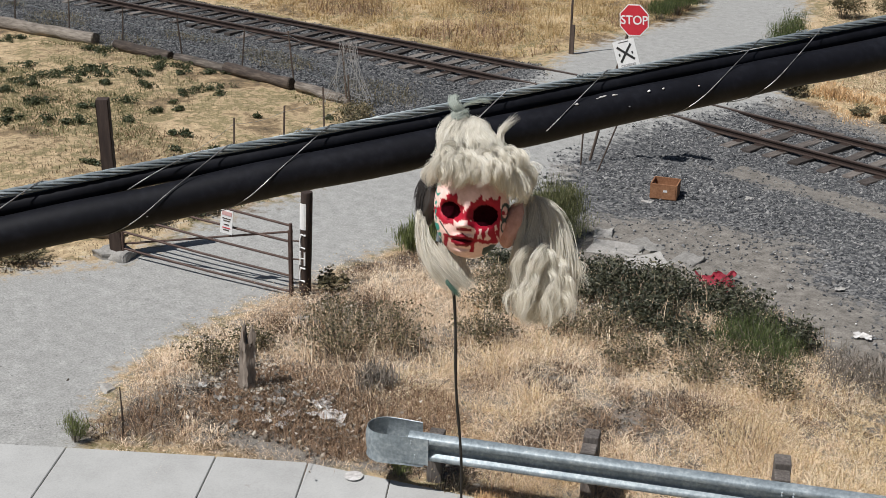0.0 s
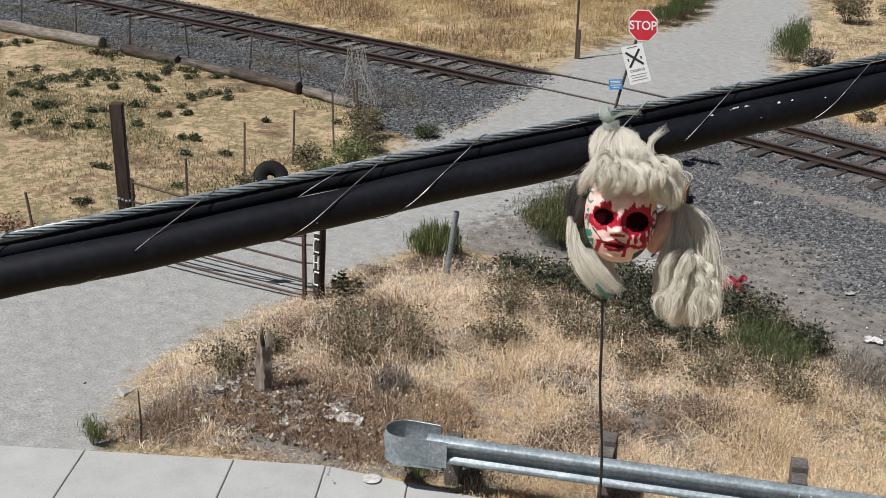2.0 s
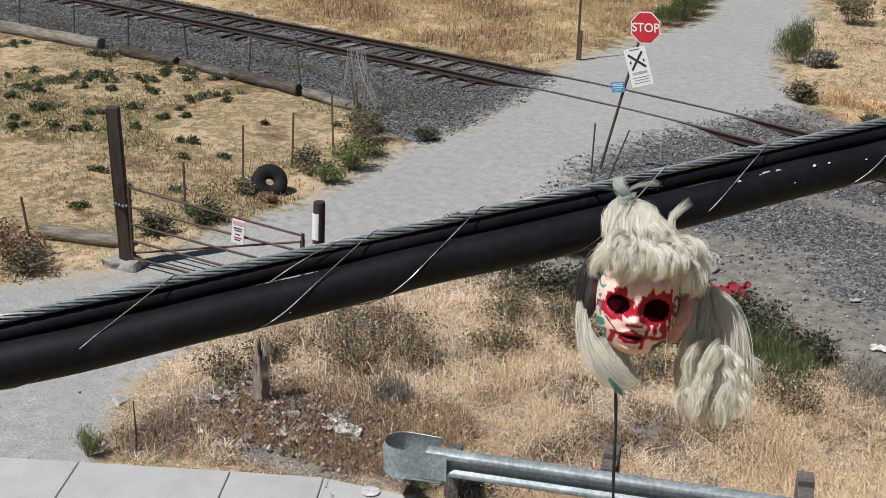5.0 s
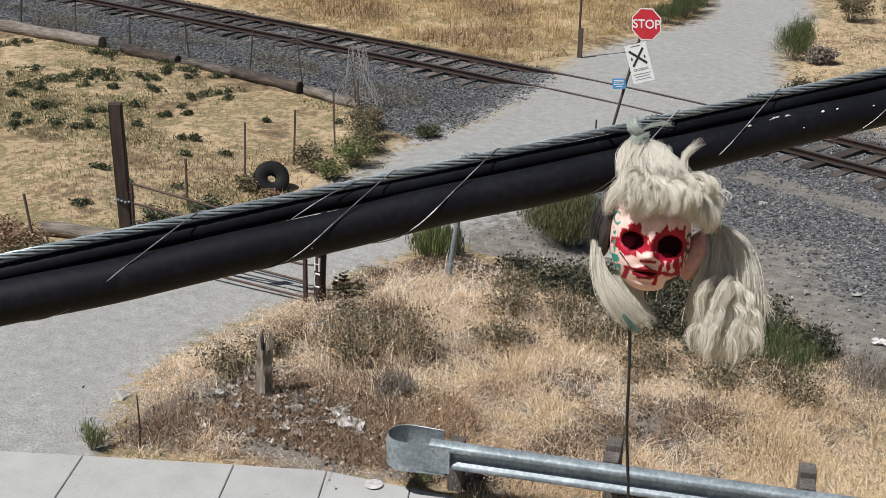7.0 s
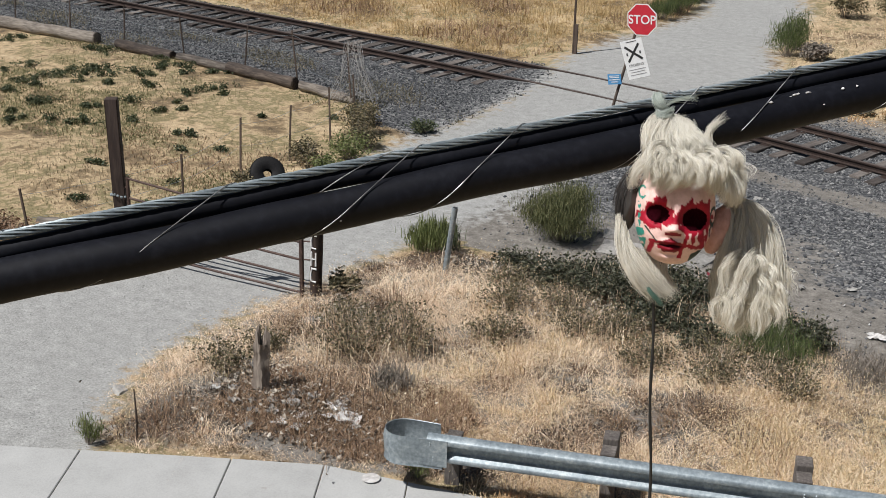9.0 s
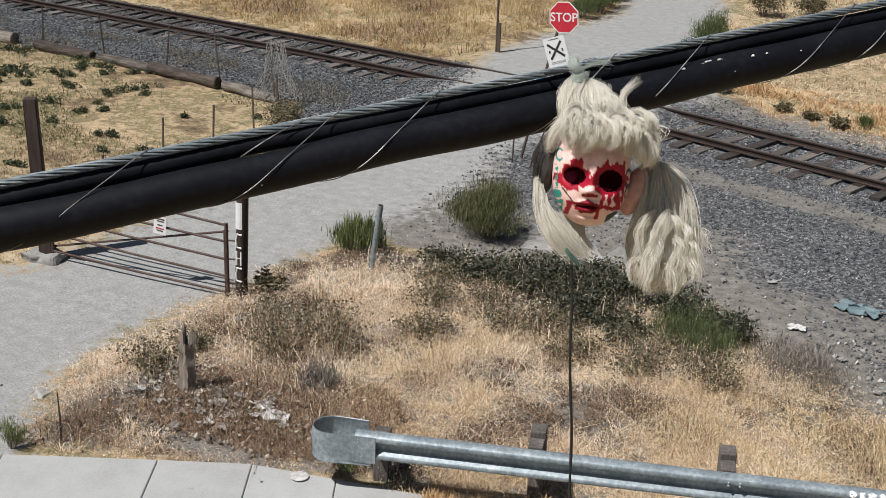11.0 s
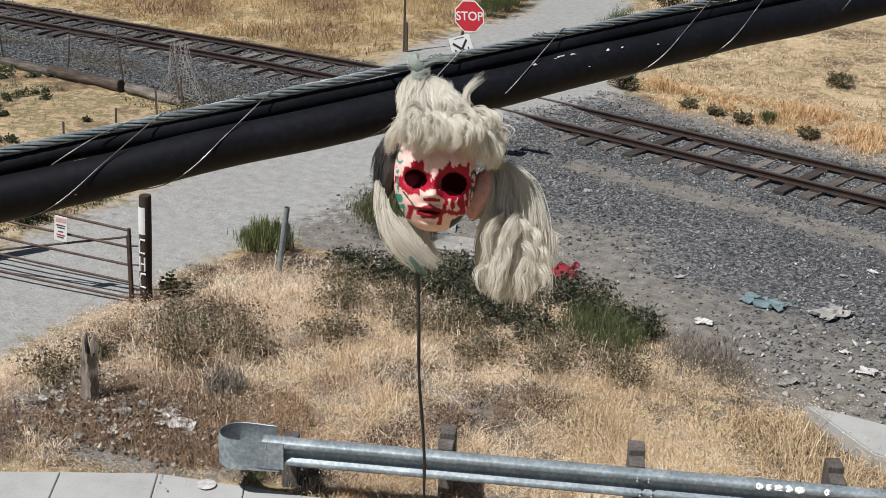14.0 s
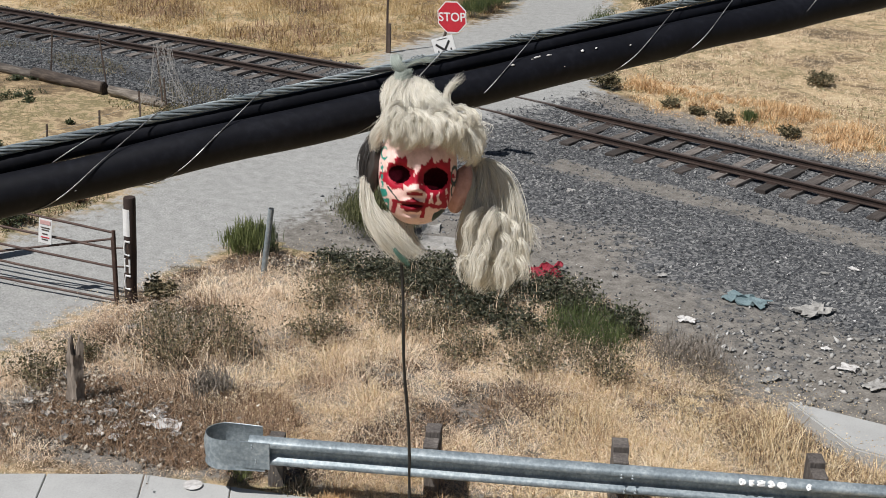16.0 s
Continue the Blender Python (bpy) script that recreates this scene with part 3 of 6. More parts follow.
# ---- pavement ----
def build_pavement():
    walkway = tagged(new("pavement"), "pale concrete pavement with tooled joints", "pavement", kind="structure")
    a = math.atan2(0.375, 0.93)
    edge = lambda s: Vector((-9.21 + 0.93 * s, 9.98 + 0.375 * s, 0)) if s < 2.6 else Vector((-9.21 + 0.93 * s, 10.955 + (s - 2.6) * 0.11, 0))
    cuts = [-9.3, -7.75, -6.2, -4.65, -3.1, -1.55, 0, 1.66, 2.68, 3.7, 5.25, 6.8, 8.35, 9.9]
    for s0, s1 in zip(cuts, cuts[1:]):
        p, q_ = edge(s0 + 0.006), edge(s1 - 0.006)
        down = Vector((0.37, -0.93, 0)) * 1.9
        bm = bmesh.new()
        corners = [p, q_, q_ + down, p + down]
        top = [bm.verts.new(c + Vector((0, 0, 0.055))) for c in corners]
        low = [bm.verts.new(c + Vector((0, 0, -0.10))) for c in corners]
        bm.faces.new(top)
        for k in range(4):
            bm.faces.new((top[k], top[(k + 1) % 4], low[(k + 1) % 4], low[k]))
        bmesh.ops.bevel(bm, geom=[e for e in bm.edges if e.verts[0] in top and e.verts[1] in top], offset=0.008, segments=1, affect="EDGES")
        part("slab", bm, M_CONCRETE, walkway)


build_pavement()
# ---- overhead cable ----
ALONG = Vector((0.662, 0.741, 0.108)).normalized()
CABLE_AT = Vector((-0.80, 1.71, 6.9225))
SIDE = ALONG.cross(Vector((0, 0, 1))).normalized()
UPWARD = SIDE.cross(ALONG).normalized()
BUNDLE = ((0.0, 0.0012, 0.0262), (-0.0270, 0.0290, 0.0126), (-0.0240, 0.0482, 0.0056))


def on_cable(s, side=0.0, up=0.0):
    return CABLE_AT + ALONG * s + SIDE * side + UPWARD * (up + 0.0024 * s * s)


def round_bundle(th, gap=0.0006):
    """The spot on the tight outline of the bundle whose outward way is th."""
    c, s = math.cos(th), math.sin(th)
    a, b, r = max(BUNDLE, key=lambda k: k[0] * c + k[1] * s + k[2])
    return a + (r + gap) * c, b + (r + gap) * s


def build_cable():
    cable = empty("overhead_cable", Matrix.Identity(4), "black overhead telephone cables lashed to a twisted steel strand", "cable")
    fine = np.concatenate([np.linspace(-9, -1.6, 30), np.linspace(-1.5, 2.2, 150), np.linspace(2.3, 9, 30)])
    wob = lambda s, k: 0.0012 * math.sin(s * 9 + k) + 0.0007 * math.sin(s * 23 + 2 * k)
    for name, (side, up, r), label in zip(("main_sheath", "upper_sheath"), BUNDLE, ("thick black cable sheath with scuffs", "thinner black cable sheath")):
        part(name, sweep([on_cable(s, side + wob(s, up * 90), up + wob(s, 2 + up * 60)) for s in fine], [r + 0.0004 * math.sin(7 * s) + 0.0003 * math.sin(31 * s) for s in fine], 28), M_SHEATH, cable, label, True)
    strand = new("steel_strand")
    strand.parent = cable
    side, up, _ = BUNDLE[2]
    for k in range(7):
        turn = np.linspace(-2.2, 3.2, 620)
        # wire 6 is the core, blackened to paint shade between the outer wires
        r, rad = (0.0, 0.0030) if k == 6 else (0.0041, 0.00165)
        part("wire", sweep([on_cable(s, side + r * math.cos(-s * 50 + k * math.pi / 3), up + r * math.sin(-s * 50 + k * math.pi / 3)) for s in turn], rad, 6), M_SHEATH if k == 6 else M_STRAND, strand, "core blackened as shade between the wires" if k == 6 else "", True)
    for s0, run in ((-1.1, 0.2), (-0.85, 0.21), (-0.577, 0.21), (-0.302, 0.19), (-0.145, 0.18), (0.127, 0.18), (0.29, 0.18), (0.545, 0.19), (0.675, 0.18), (0.87, 0.2), (1.1, 0.2)):
        outline = [round_bundle(math.radians(-105 + 300 * j / 60)) for j in range(61)]
        outline = [(a + (b_ - a) * f, c + (d_ - c) * f) for (a, c), (b_, d_) in zip(outline, outline[1:]) for f in (0, 0.5)]
        reachd, pts = 0.0, []
        for k, (a, c) in enumerate(outline):
            if k:
                reachd += math.hypot(a - outline[k - 1][0], c - outline[k - 1][1])
            pts.append(on_cable(s0 - 0.065 + run * reachd / 0.11, a, c))
        part("lashing_wire", sweep(pts, 0.00075, 6), M_LASH, cable, "thin bright lashing wire", True)
        if run > 0.185:
            continue
        turn = [on_cable(s0 - 0.065 + run * 0.86 + 0.03 * j / 14, *round_bundle(math.radians(85 + 14 * math.sin(j * 1.6)), 0.001 + 0.0008 * (j % 3))) for j in range(11)]
        part("wire_tail", sweep(turn, 0.0009, 5), M_STRAND, cable, "short curled tail of dark tie wire", True)
    for s, th, w, long in ((0.360, 55, 0.0036, 1.1), (0.405, 66, 0.0030, 2.4), (0.424, 62, 0.0030, 1.6), (0.479, 48, 0.0034, 1.0), (0.503, 46, 0.0030, 0.8), (0.561, 29, 0.0022, 0.8), (0.395, 61, 0.0016, 1.5), (-0.28, -20, 0.0014, 1.0), (0.44, 10, 0.0012, 1.0), (0.64, 40, 0.0014, 1.0)):
        bm = bmesh.new()
        a, c = 0.0262 * math.cos(math.radians(th + 8)), 0.0012 + 0.0262 * math.sin(math.radians(th + 8))
        bmesh.ops.create_icosphere(bm, subdivisions=2, radius=1, matrix=Matrix.Translation(on_cable(s, a, c)) @ ALONG.to_track_quat("X", "Z").to_matrix().to_4x4() @ Matrix.Diagonal((w * long, w * 0.6, w * 0.4, 1)))
        part("white_fleck", rough_up(bm, w * 0.35, 300, s), M_WHITE, cable, "white dried bird dropping")
    # a second strand of lashing wire that dips into the gap between the sheaths
    for s0 in (-0.185,):
        pts = [on_cable(s0 - 0.11 * u, -0.0235 + 0.0215 * u, 0.0545 - 0.027 * u + 0.004 * math.sin(3.1 * u)) for u in np.linspace(0, 1, 12)]
        part("lashing_wire", sweep(pts, 0.0007, 6), M_LASH, cable, "thin bright lashing wire", True)
    return cable


build_cable()


# ---- doll head with a wig, tied to the strand ----
def build_doll():
    V, F, MI = [], [], []
    colours = []
    count = 0
    gen = np.random.default_rng(21)

    def add(verts, faces, slot, colour=(1, 1, 1)):
        nonlocal count
        verts = np.asarray(verts, float)
        V.append(verts)
        F.extend([tuple(i + count for i in f) for f in faces])
        MI.extend([slot] * len(faces))
        c = np.asarray(colour, float)
        colours.append(np.tile(c, (len(verts), 1)) if c.ndim == 1 else c)
        count += len(verts)

    # the face and skull
    nu, nv = 220, 150
    skin, red, hole, lips, green, ink = (0.88, 0.605, 0.555), (0.38, 0.012, 0.032), (0.006, 0.0008, 0.0015), (0.20, 0.006, 0.016), (0.035, 0.30, 0.24), (0.05, 0.075, 0.07)
    verts, cols = [], []
    EYES = ((-0.0250, 0.0222, 0.0146, 0.0113), (0.0220, 0.0182, 0.0172, 0.0146))
    for j in range(nv + 1):
        w = math.pi * j / nv
        z0 = 0.025 + 0.067 * math.cos(w)
        for i in range(nu):
            a = 2 * math.pi * i / nu
            wide = math.sin(w)
            jaw = 1 - 0.10 * max(0, (-z0 + 0.005) / 0.05) ** 1.5
            x, y = 0.0515 * wide ** 0.78 * jaw * math.sin(a), -0.058 * wide ** 0.80 * math.cos(a)
            z = z0
            front = max(0.0, math.cos(a)) ** 0.5 if math.cos(a) > 0 else 0
            g = lambda cx, cz, sx, sz: math.exp(-((x - cx) / sx) ** 2 - ((z - cz) / sz) ** 2)
            colour = Vector(skin)
            if front > 0:
                y -= front * (g(-0.003, 0.017, 0.006, 0.012) * 0.006 + g(-0.0042, 0.0050, 0.0080, 0.0058) * 0.0150 + g(-0.0110, 0.0030, 0.004, 0.004) * 0.004 + g(0.0028, 0.0026, 0.004, 0.004) * 0.004
                              + g(-0.0062, -0.0108, 0.0120, 0.0032) * 0.0075 + g(-0.0066, -0.0202, 0.0095, 0.0038) * 0.0085 + g(-0.007, -0.033, 0.014, 0.008) * 0.006
                              + g(-0.033, -0.006, 0.014, 0.013) * 0.004 + g(0.024, -0.008, 0.014, 0.013) * 0.004 + g(-0.002, 0.048, 0.030, 0.014) * 0.003)
                for ex, ez, rx, rz in EYES:
                    y += front * 0.013 * math.exp(-(((x - ex) / rx) ** 2 + ((z - ez) / rz) ** 2) ** 2)
                y += front * 0.0045 * g(-0.0062, -0.0154, 0.012, 0.0013) + front * 0.003 * g(-0.0050, -0.0268, 0.011, 0.0028)
                n1 = noise.noise(Vector((x * 130, 3, z * 130)))
                n2 = noise.noise(Vector((x * 420, 9, z * 180)))
                n3 = noise.noise(Vector((x * 260, 5, z * 260)))
                # red smears round the eyes, over the bridge, under the nose and from the mouth
                for k, (ex, ez, rx, rz) in enumerate(EYES):
                    ang = math.atan2(z - ez, x - ex)
                    d = math.hypot((x - ex) / rx, (z - ez) / rz)
                    star = 1.24 + 0.22 * math.sin(6 * ang + k * 2) * (0.6 + 0.8 * n1) + 0.30 * n2
                    if k == 1 and z > ez:
                        star += 0.22 + 0.3 * max(0, math.sin(x * 520))
                    if k == 0 and z < ez and x < ex + 0.006:
                        star += 0.45
                    if k == 0 and z > ez + 0.004 and abs(x - ex - 0.002) < 0.008:
                        star += 0.6
                    if d < star:
                        colour = Vector(red)
                drip = 0.5 + 0.5 * math.sin(x * 640 + 2.6 * n1)
                if -0.002 - 0.014 * drip < z < 0.012 and 0.010 < x < 0.042 and drip > 0.30:
                    colour = Vector(red)
                if abs(x + 0.002) < 0.016 and abs(z - 0.0155 + abs(x) * 0.12) < 0.0040 + 0.002 * n1:
                    colour = Vector(red)
                if 0.000 < x < 0.014 and abs(z - 0.008 + 0.5 * (x - 0.004)) < 0.0030 + 0.002 * n3:
                    colour = Vector(red)
                if abs(x + 0.0042) < 0.0105 and -0.0035 < z < 0.0022 - 0.12 * abs(x + 0.0042):
                    colour = Vector(lips) * 1.2
                if abs(z + 0.0160 - 0.04 * (x - 0.01) + 0.0015 * math.sin(x * 300)) < 0.0026 + 0.0016 * n2 and -0.022 < x < 0.036:
                    colour = Vector(red)
                if abs(x - 0.010 - 0.1 * z) < 0.0026 + 0.001 * n2 and -0.031 < z < -0.012:
                    colour = Vector(red)
                if abs(x - 0.033 + 0.2 * z) < 0.0034 + 0.0012 * n2 and -0.019 < z < 0.004:
                    colour = Vector(red)
                if abs(x + 0.0295 - 0.25 * (z + 0.02)) < 0.0030 + 0.001 * n2 and -0.028 < z < -0.010:
                    colour = Vector(red)
                if abs(z + 0.0115 + 0.15 * (x + 0.025)) < 0.0018 + 0.001 * n2 and -0.033 < x < -0.014:
                    colour = Vector(red)
                if abs(x + 0.030 + 0.9 * (z + 0.004)) < 0.0011 and -0.012 < z < 0.006:
                    colour = Vector(ink)
                if ((x + 0.0062) / (0.0142 - 0.06 * abs(z + 0.0152))) ** 2 + ((z + 0.0154 - 0.0012 * math.cos((x + 0.0062) * 420)) / 0.0086) ** 2 < 1 + 0.2 * n2:
                    colour = Vector(lips)
                if abs(z + 0.0154 + 0.0008 * math.sin(x * 420)) < 0.0010 and abs(x + 0.0062) < 0.0125:
                    colour = Vector((0.04, 0.003, 0.006))
                # green marks on the temple and cheek
                if x < -0.036:
                    ring = math.hypot((x + 0.0445) / 0.55, z - 0.046)
                    if 0.0055 < ring < 0.0085 and not (x > -0.0440 and abs(z - 0.046) < 0.004):
                        colour = Vector(green)
                    if abs(x + 0.0465 + 0.06 * (z - 0.02)) < 0.0016 and 0.004 < z < 0.034 and n3 > -0.15:
                        colour = Vector(green)
                    if math.hypot((x + 0.0455) * 0.9, z + 0.004) < 0.0060 + 0.002 * n1 or (math.hypot((x + 0.040) * 0.9, z + 0.0185) < 0.0098 + 0.002 * n1 and math.hypot(x + 0.0395, z + 0.0170) > 0.0018):
                        colour = Vector(green)
                if 0.020 < x and math.hypot((x - 0.033) * 0.8, z + 0.031) < 0.010 + 0.002 * n1:
                    colour = Vector(ink)
                if 0.0425 < x < 0.0515 and (abs(math.hypot((x - 0.047) * 2.0, (z - 0.003) * 0.9) - 0.0065) < 0.0015 or abs(math.hypot((x - 0.047) * 1.8, (z - 0.022) * 0.8) - 0.008) < 0.0018):
                    colour = Vector(ink)
                for ex, ez, rx, rz in EYES:
                    if math.hypot((x - ex) / rx, (z - ez) / rz) < 0.92 + 0.05 * n2:
                        colour = Vector(hole)
            verts.append((x, y, z))
            cols.append(tuple(colour))
    faces = [(j * nu + i, (j + 1) * nu + i, (j + 1) * nu + (i + 1) % nu, j * nu + (i + 1) % nu) for j in range(nv) for i in range(nu)]
    add(verts, faces, 0, cols)
    dark = Vector(hole)
    MI[:] = [9 if (Vector(cols[f[0]]) - dark).length < 1e-6 else 0 for f in faces]

    def lump(at, size, slot, turn=0.0, rough=0.12, tint=(1, 1, 1)):
        bm = bmesh.new()
        bmesh.ops.create_icosphere(bm, subdivisions=4, radius=1)
        rot = Euler((0, turn, 0)).to_matrix()
        vs = []
        for v in bm.verts:
            p = v.co * (1 + rough * noise.noise(v.co * 2.6 + Vector(at) * 90))
            vs.append(Vector(at) + rot @ Vector((p.x * size[0], p.y * size[1], p.z * size[2])))
        add(vs, [tuple(v.index for v in f.verts) for f in bm.faces], slot, tint)
        bm.free()

    # ear, side of the head and the masses of hair under the strands
    lump((0.057, 0.004, 0.004), (0.015, 0.018, 0.032), 0, 0.3, 0.08, (0.62, 0.36, 0.31))
    lump((0.012, 0.008, 0.076), (0.056, 0.050, 0.028), 2, 0.15)
    lump((-0.006, 0.018, 0.108), (0.030, 0.020, 0.034), 2, 0.25)
    lump((0.090, 0.048, 0.000), (0.018, 0.016, 0.042), 6, -0.45)
    lump((0.094, 0.046, -0.064), (0.036, 0.020, 0.044), 6, 0.1)
    lump((-0.058, 0.012, 0.028), (0.012, 0.020, 0.040), 3, 0.15)
    lump((-0.030, 0.012, -0.050), (0.010, 0.010, 0.030), 6, -0.7)

    def bezier(points, k):
        p = np.array(points, float)
        t = np.linspace(0, 1, k)
        n = len(p) - 1
        return sum(math.comb(n, i) * ((1 - t) ** (n - i) * t ** i)[:, None] * p[i] for i in range(n + 1))

    def lock(points, n, spread, slot=1, wave=0.002, curl=2.0, width=0.00040, k=11):
        """One lock of hair along a bent line; spread: its half width at root, middle and tip."""
        t = np.linspace(0, 1, k)
        guide = bezier(points, k)
        r = np.interp(t, (0, 0.5, 1), spread)
        shared, pace = gen.uniform(0, 6.28), gen.uniform(0.8, 1.25)
        swing = wave * gen.uniform(0.6, 1.2)
        guide = guide + (swing * (0.2 + 0.8 * t))[:, None] * np.stack([np.sin(t * curl * 6.28 * pace + shared), 0.7 * np.cos(t * curl * 6.28 * pace + shared), 0.6 * np.cos(t * curl * 5 * pace + shared)], 1)
        for _ in range(int(n * 1.7)):
            o = gen.normal(0, 0.5, 3)
            ph, amp = shared + gen.normal(0, 0.5), wave * gen.uniform(0.1, 0.45)
            cut = gen.uniform(0.72, 1.0)
            path = guide + r[:, None] * o[None]
            path = path + (amp * (0.25 + 0.75 * t))[:, None] * np.stack([np.sin(t * curl * 7.5 + ph), 0.6 * np.cos(t * curl * 7.5 + ph), 0.5 * np.cos(t * curl * 6 + ph)], 1)
            path = path + np.cumsum(gen.normal(0, 0.0004, (k, 3)), axis=0) * np.array((1, 0.6, 0.8)) * 0.5
            m = max(4, int(k * cut))
            path = path[:m]
            side = np.cross(np.gradient(path, axis=0), gen.normal(0, 1, 3) * (0.25, 0.1, 0.25) + np.array((0, -1, 0)))
            side /= np.linalg.norm(side, axis=1)[:, None] + 1e-9
            half = side * (width * 0.5 * gen.uniform(0.7, 1.4) * np.minimum(1, (1.08 - np.linspace(0, 1, m)) * 2.2))[:, None]
            vs = np.concatenate([path - half, path + half])
            add(vs, [(i, i + 1, m + i + 1, m + i) for i in range(m - 1)], slot)

    R = gen.uniform
    # swept-up plume: a broad cone that narrows to the knot
    for k in range(44):
        u = (k + R(-0.4, 0.4)) / 43
        x0, y0 = -0.046 + 0.118 * u, R(-0.040, 0.01) + 0.035 * max(0, u - 0.6)
        z0 = 0.094 - 0.020 * u * u
        lock([(x0, y0, z0), (x0 * (0.86 - 0.22 * u) - 0.008 * (1 - u) + R(-0.005, 0.005), y0 - 0.010, z0 + 0.020 - 0.002 * u), (x0 * (0.45 - 0.15 * u) - 0.016 + R(-0.006, 0.006), y0 * 0.5 - 0.006, 0.126 - 0.004 * u), (-0.026 + 0.018 * u + R(-0.004, 0.004), 0.002 + R(-0.006, 0.006), 0.148 - 0.004 * u)], 38, (0.006, 0.0055, 0.003), 7 if k % 5 == 2 else 1, 0.0048, 1.3)
    for _ in range(12):
        lock([(R(-0.034, -0.015), -0.03, 0.096), (R(-0.056, -0.044), -0.030, 0.104), (R(-0.054, -0.042), -0.018, 0.132), (-0.026, -0.002, 0.146)], 34, (0.004, 0.006, 0.003), 1, 0.003, 1.2)
    for _ in range(10):
        x = R(-0.02, 0.03)
        lock([(x, -0.045, 0.094), (x - 0.012, -0.052, 0.106), (x - 0.004 + R(-0.01, 0.01), -0.040, 0.122), (x * 0.5 - 0.012, -0.018, 0.138)], 26, (0.004, 0.005, 0.003), 1, 0.004, 1.6)
    # the knot and its curled, green-grey end
    for _ in range(9):
        lock([(-0.014, 0.01, 0.138), (R(-0.030, -0.020), -0.016, 0.146), (R(-0.042, -0.034), -0.014, 0.158), (R(-0.044, -0.036), 0.002, 0.170), (R(-0.034, -0.020), 0.010, 0.164)], 36, (0.004, 0.0055, 0.003), 4, 0.001, 1)
    for _ in range(6):
        lock([(-0.034, -0.010, R(0.136, 0.146)), (-0.026, -0.020, R(0.134, 0.142)), (-0.016, -0.018, R(0.136, 0.148)), (-0.012, 0.004, 0.152)], 24, (0.003, 0.003, 0.003), 4, 0.001, 1)
    for _ in range(4):
        lock([(-0.020, 0.0, 0.154), (-0.006, -0.002, 0.164), (0.006, 0.0, 0.164), (0.020, 0.004, R(0.158, 0.166))], 8, (0.002, 0.003, 0.005), 4, 0.002, 1.5)
    # loose tuft that fans out
    for _ in range(7):
        lock([(0.030 + R(-0.004, 0.008), -0.012, 0.094), (0.028 + R(-0.003, 0.005), -0.014, 0.116), (0.032 + R(-0.002, 0.008), -0.012, 0.132), (R(0.040, 0.064), -0.010, R(0.138, 0.156))], 13, (0.006, 0.004, 0.004), 1, 0.003, 1.2, 0.0005)
    # fringe: rolled forward from the crown, turning in over the brow
    for k in range(52):
        u = (k + R(-0.4, 0.4)) / 51
        x1 = -0.050 + 0.124 * u
        low = 0.057 - 0.018 * u * u - 0.006 * math.sin(u * 9.0) + R(-0.004, 0.004)
        y1 = -0.064 + 0.052 * max(0, u - 0.35) ** 1.2
        x0 = -0.034 + 0.090 * u
        drift = R(0.004, 0.016)
        lock([(x0 - 0.006, -0.014, 0.100 - 0.014 * u + R(-0.004, 0.006)), (x0 - 0.004, y1 - 0.004, 0.112 - 0.020 * u), (x1 + 0.3 * drift, y1 - 0.026, 0.090 - 0.014 * u), (x1 + drift, y1 - 0.020, low + 0.014), (x1 + drift * 0.6, y1 - 0.002, low - 0.004), (x1 - 0.004, y1 + 0.006, low + 0.004)], 34, (0.005, 0.0055, 0.0035), 1, 0.0032, 1.5)
    for k in range(20):
        u = k / 19
        lock([(0.03 + 0.03 * u, -0.01, 0.092 - 0.012 * u), (0.060 + 0.020 * u, -0.03 + 0.03 * u, 0.088), (0.084 + R(-0.004, 0.004), -0.024 + 0.036 * u, 0.062), (0.070 + R(-0.006, 0.006), -0.022 + 0.03 * u, 0.036 + R(-0.006, 0.010))], 32, (0.005, 0.007, 0.005), 1, 0.005, 1.5)
    for k in range(14):
        u = k / 13
        lock([(-0.020 - 0.02 * u, -0.012, 0.094), (-0.052, -0.028, 0.090 - 0.01 * u), (-0.060 + R(-0.003, 0.003), -0.020, 0.066), (-0.055 + R(-0.004, 0.004), -0.014 + 0.02 * u, 0.044)], 28, (0.004, 0.006, 0.004), 1, 0.004, 1.4)
    # loose curls over the brow and the crown
    for _ in range(40):
        x, z = R(-0.046, 0.060), R(0.066, 0.098)
        y = -0.074 + 0.5 * max(0, x - 0.01) + 0.5 * max(0, z - 0.085)
        turn, size = gen.choice([-1, 1], p=[0.3, 0.7]), R(0.007, 0.013)
        lock([(x, y + 0.012, z + size * 0.6), (x + turn * size * 0.6, y - 0.012, z + size * 1.5), (x + turn * size * 2.2, y - 0.014, z + size * 0.4), (x + turn * size * 1.9, y - 0.010, z - size * 1.2), (x + turn * size * 0.7, y - 0.004, z - size * 1.3)], 26, (0.003, 0.0045, 0.0025), 1, 0.002, 1.0)
    for _ in range(30):
        x = R(-0.05, 0.085)
        lock([(x * 0.8, -0.02, 0.085), (x, -0.045, 0.10 - abs(x) * 0.2), (x * 1.12, -0.05, 0.075), (x * 1.12 + R(-0.012, 0.012), -0.035, R(0.055, 0.090))], 3, (0.006, 0.009, 0.012), 1, 0.006, 1.5, 0.0004)
    # dark underside, then the lock that hangs from it and turns in under the chin
    for _ in range(16):
        lock([(-0.048, 0.01, 0.072), (-0.072, 0.006, 0.062), (R(-0.078, -0.068), 0.0, 0.026), (R(-0.072, -0.062), -0.004, -0.006)], 30, (0.004, 0.006, 0.004), 3, 0.002, 1)
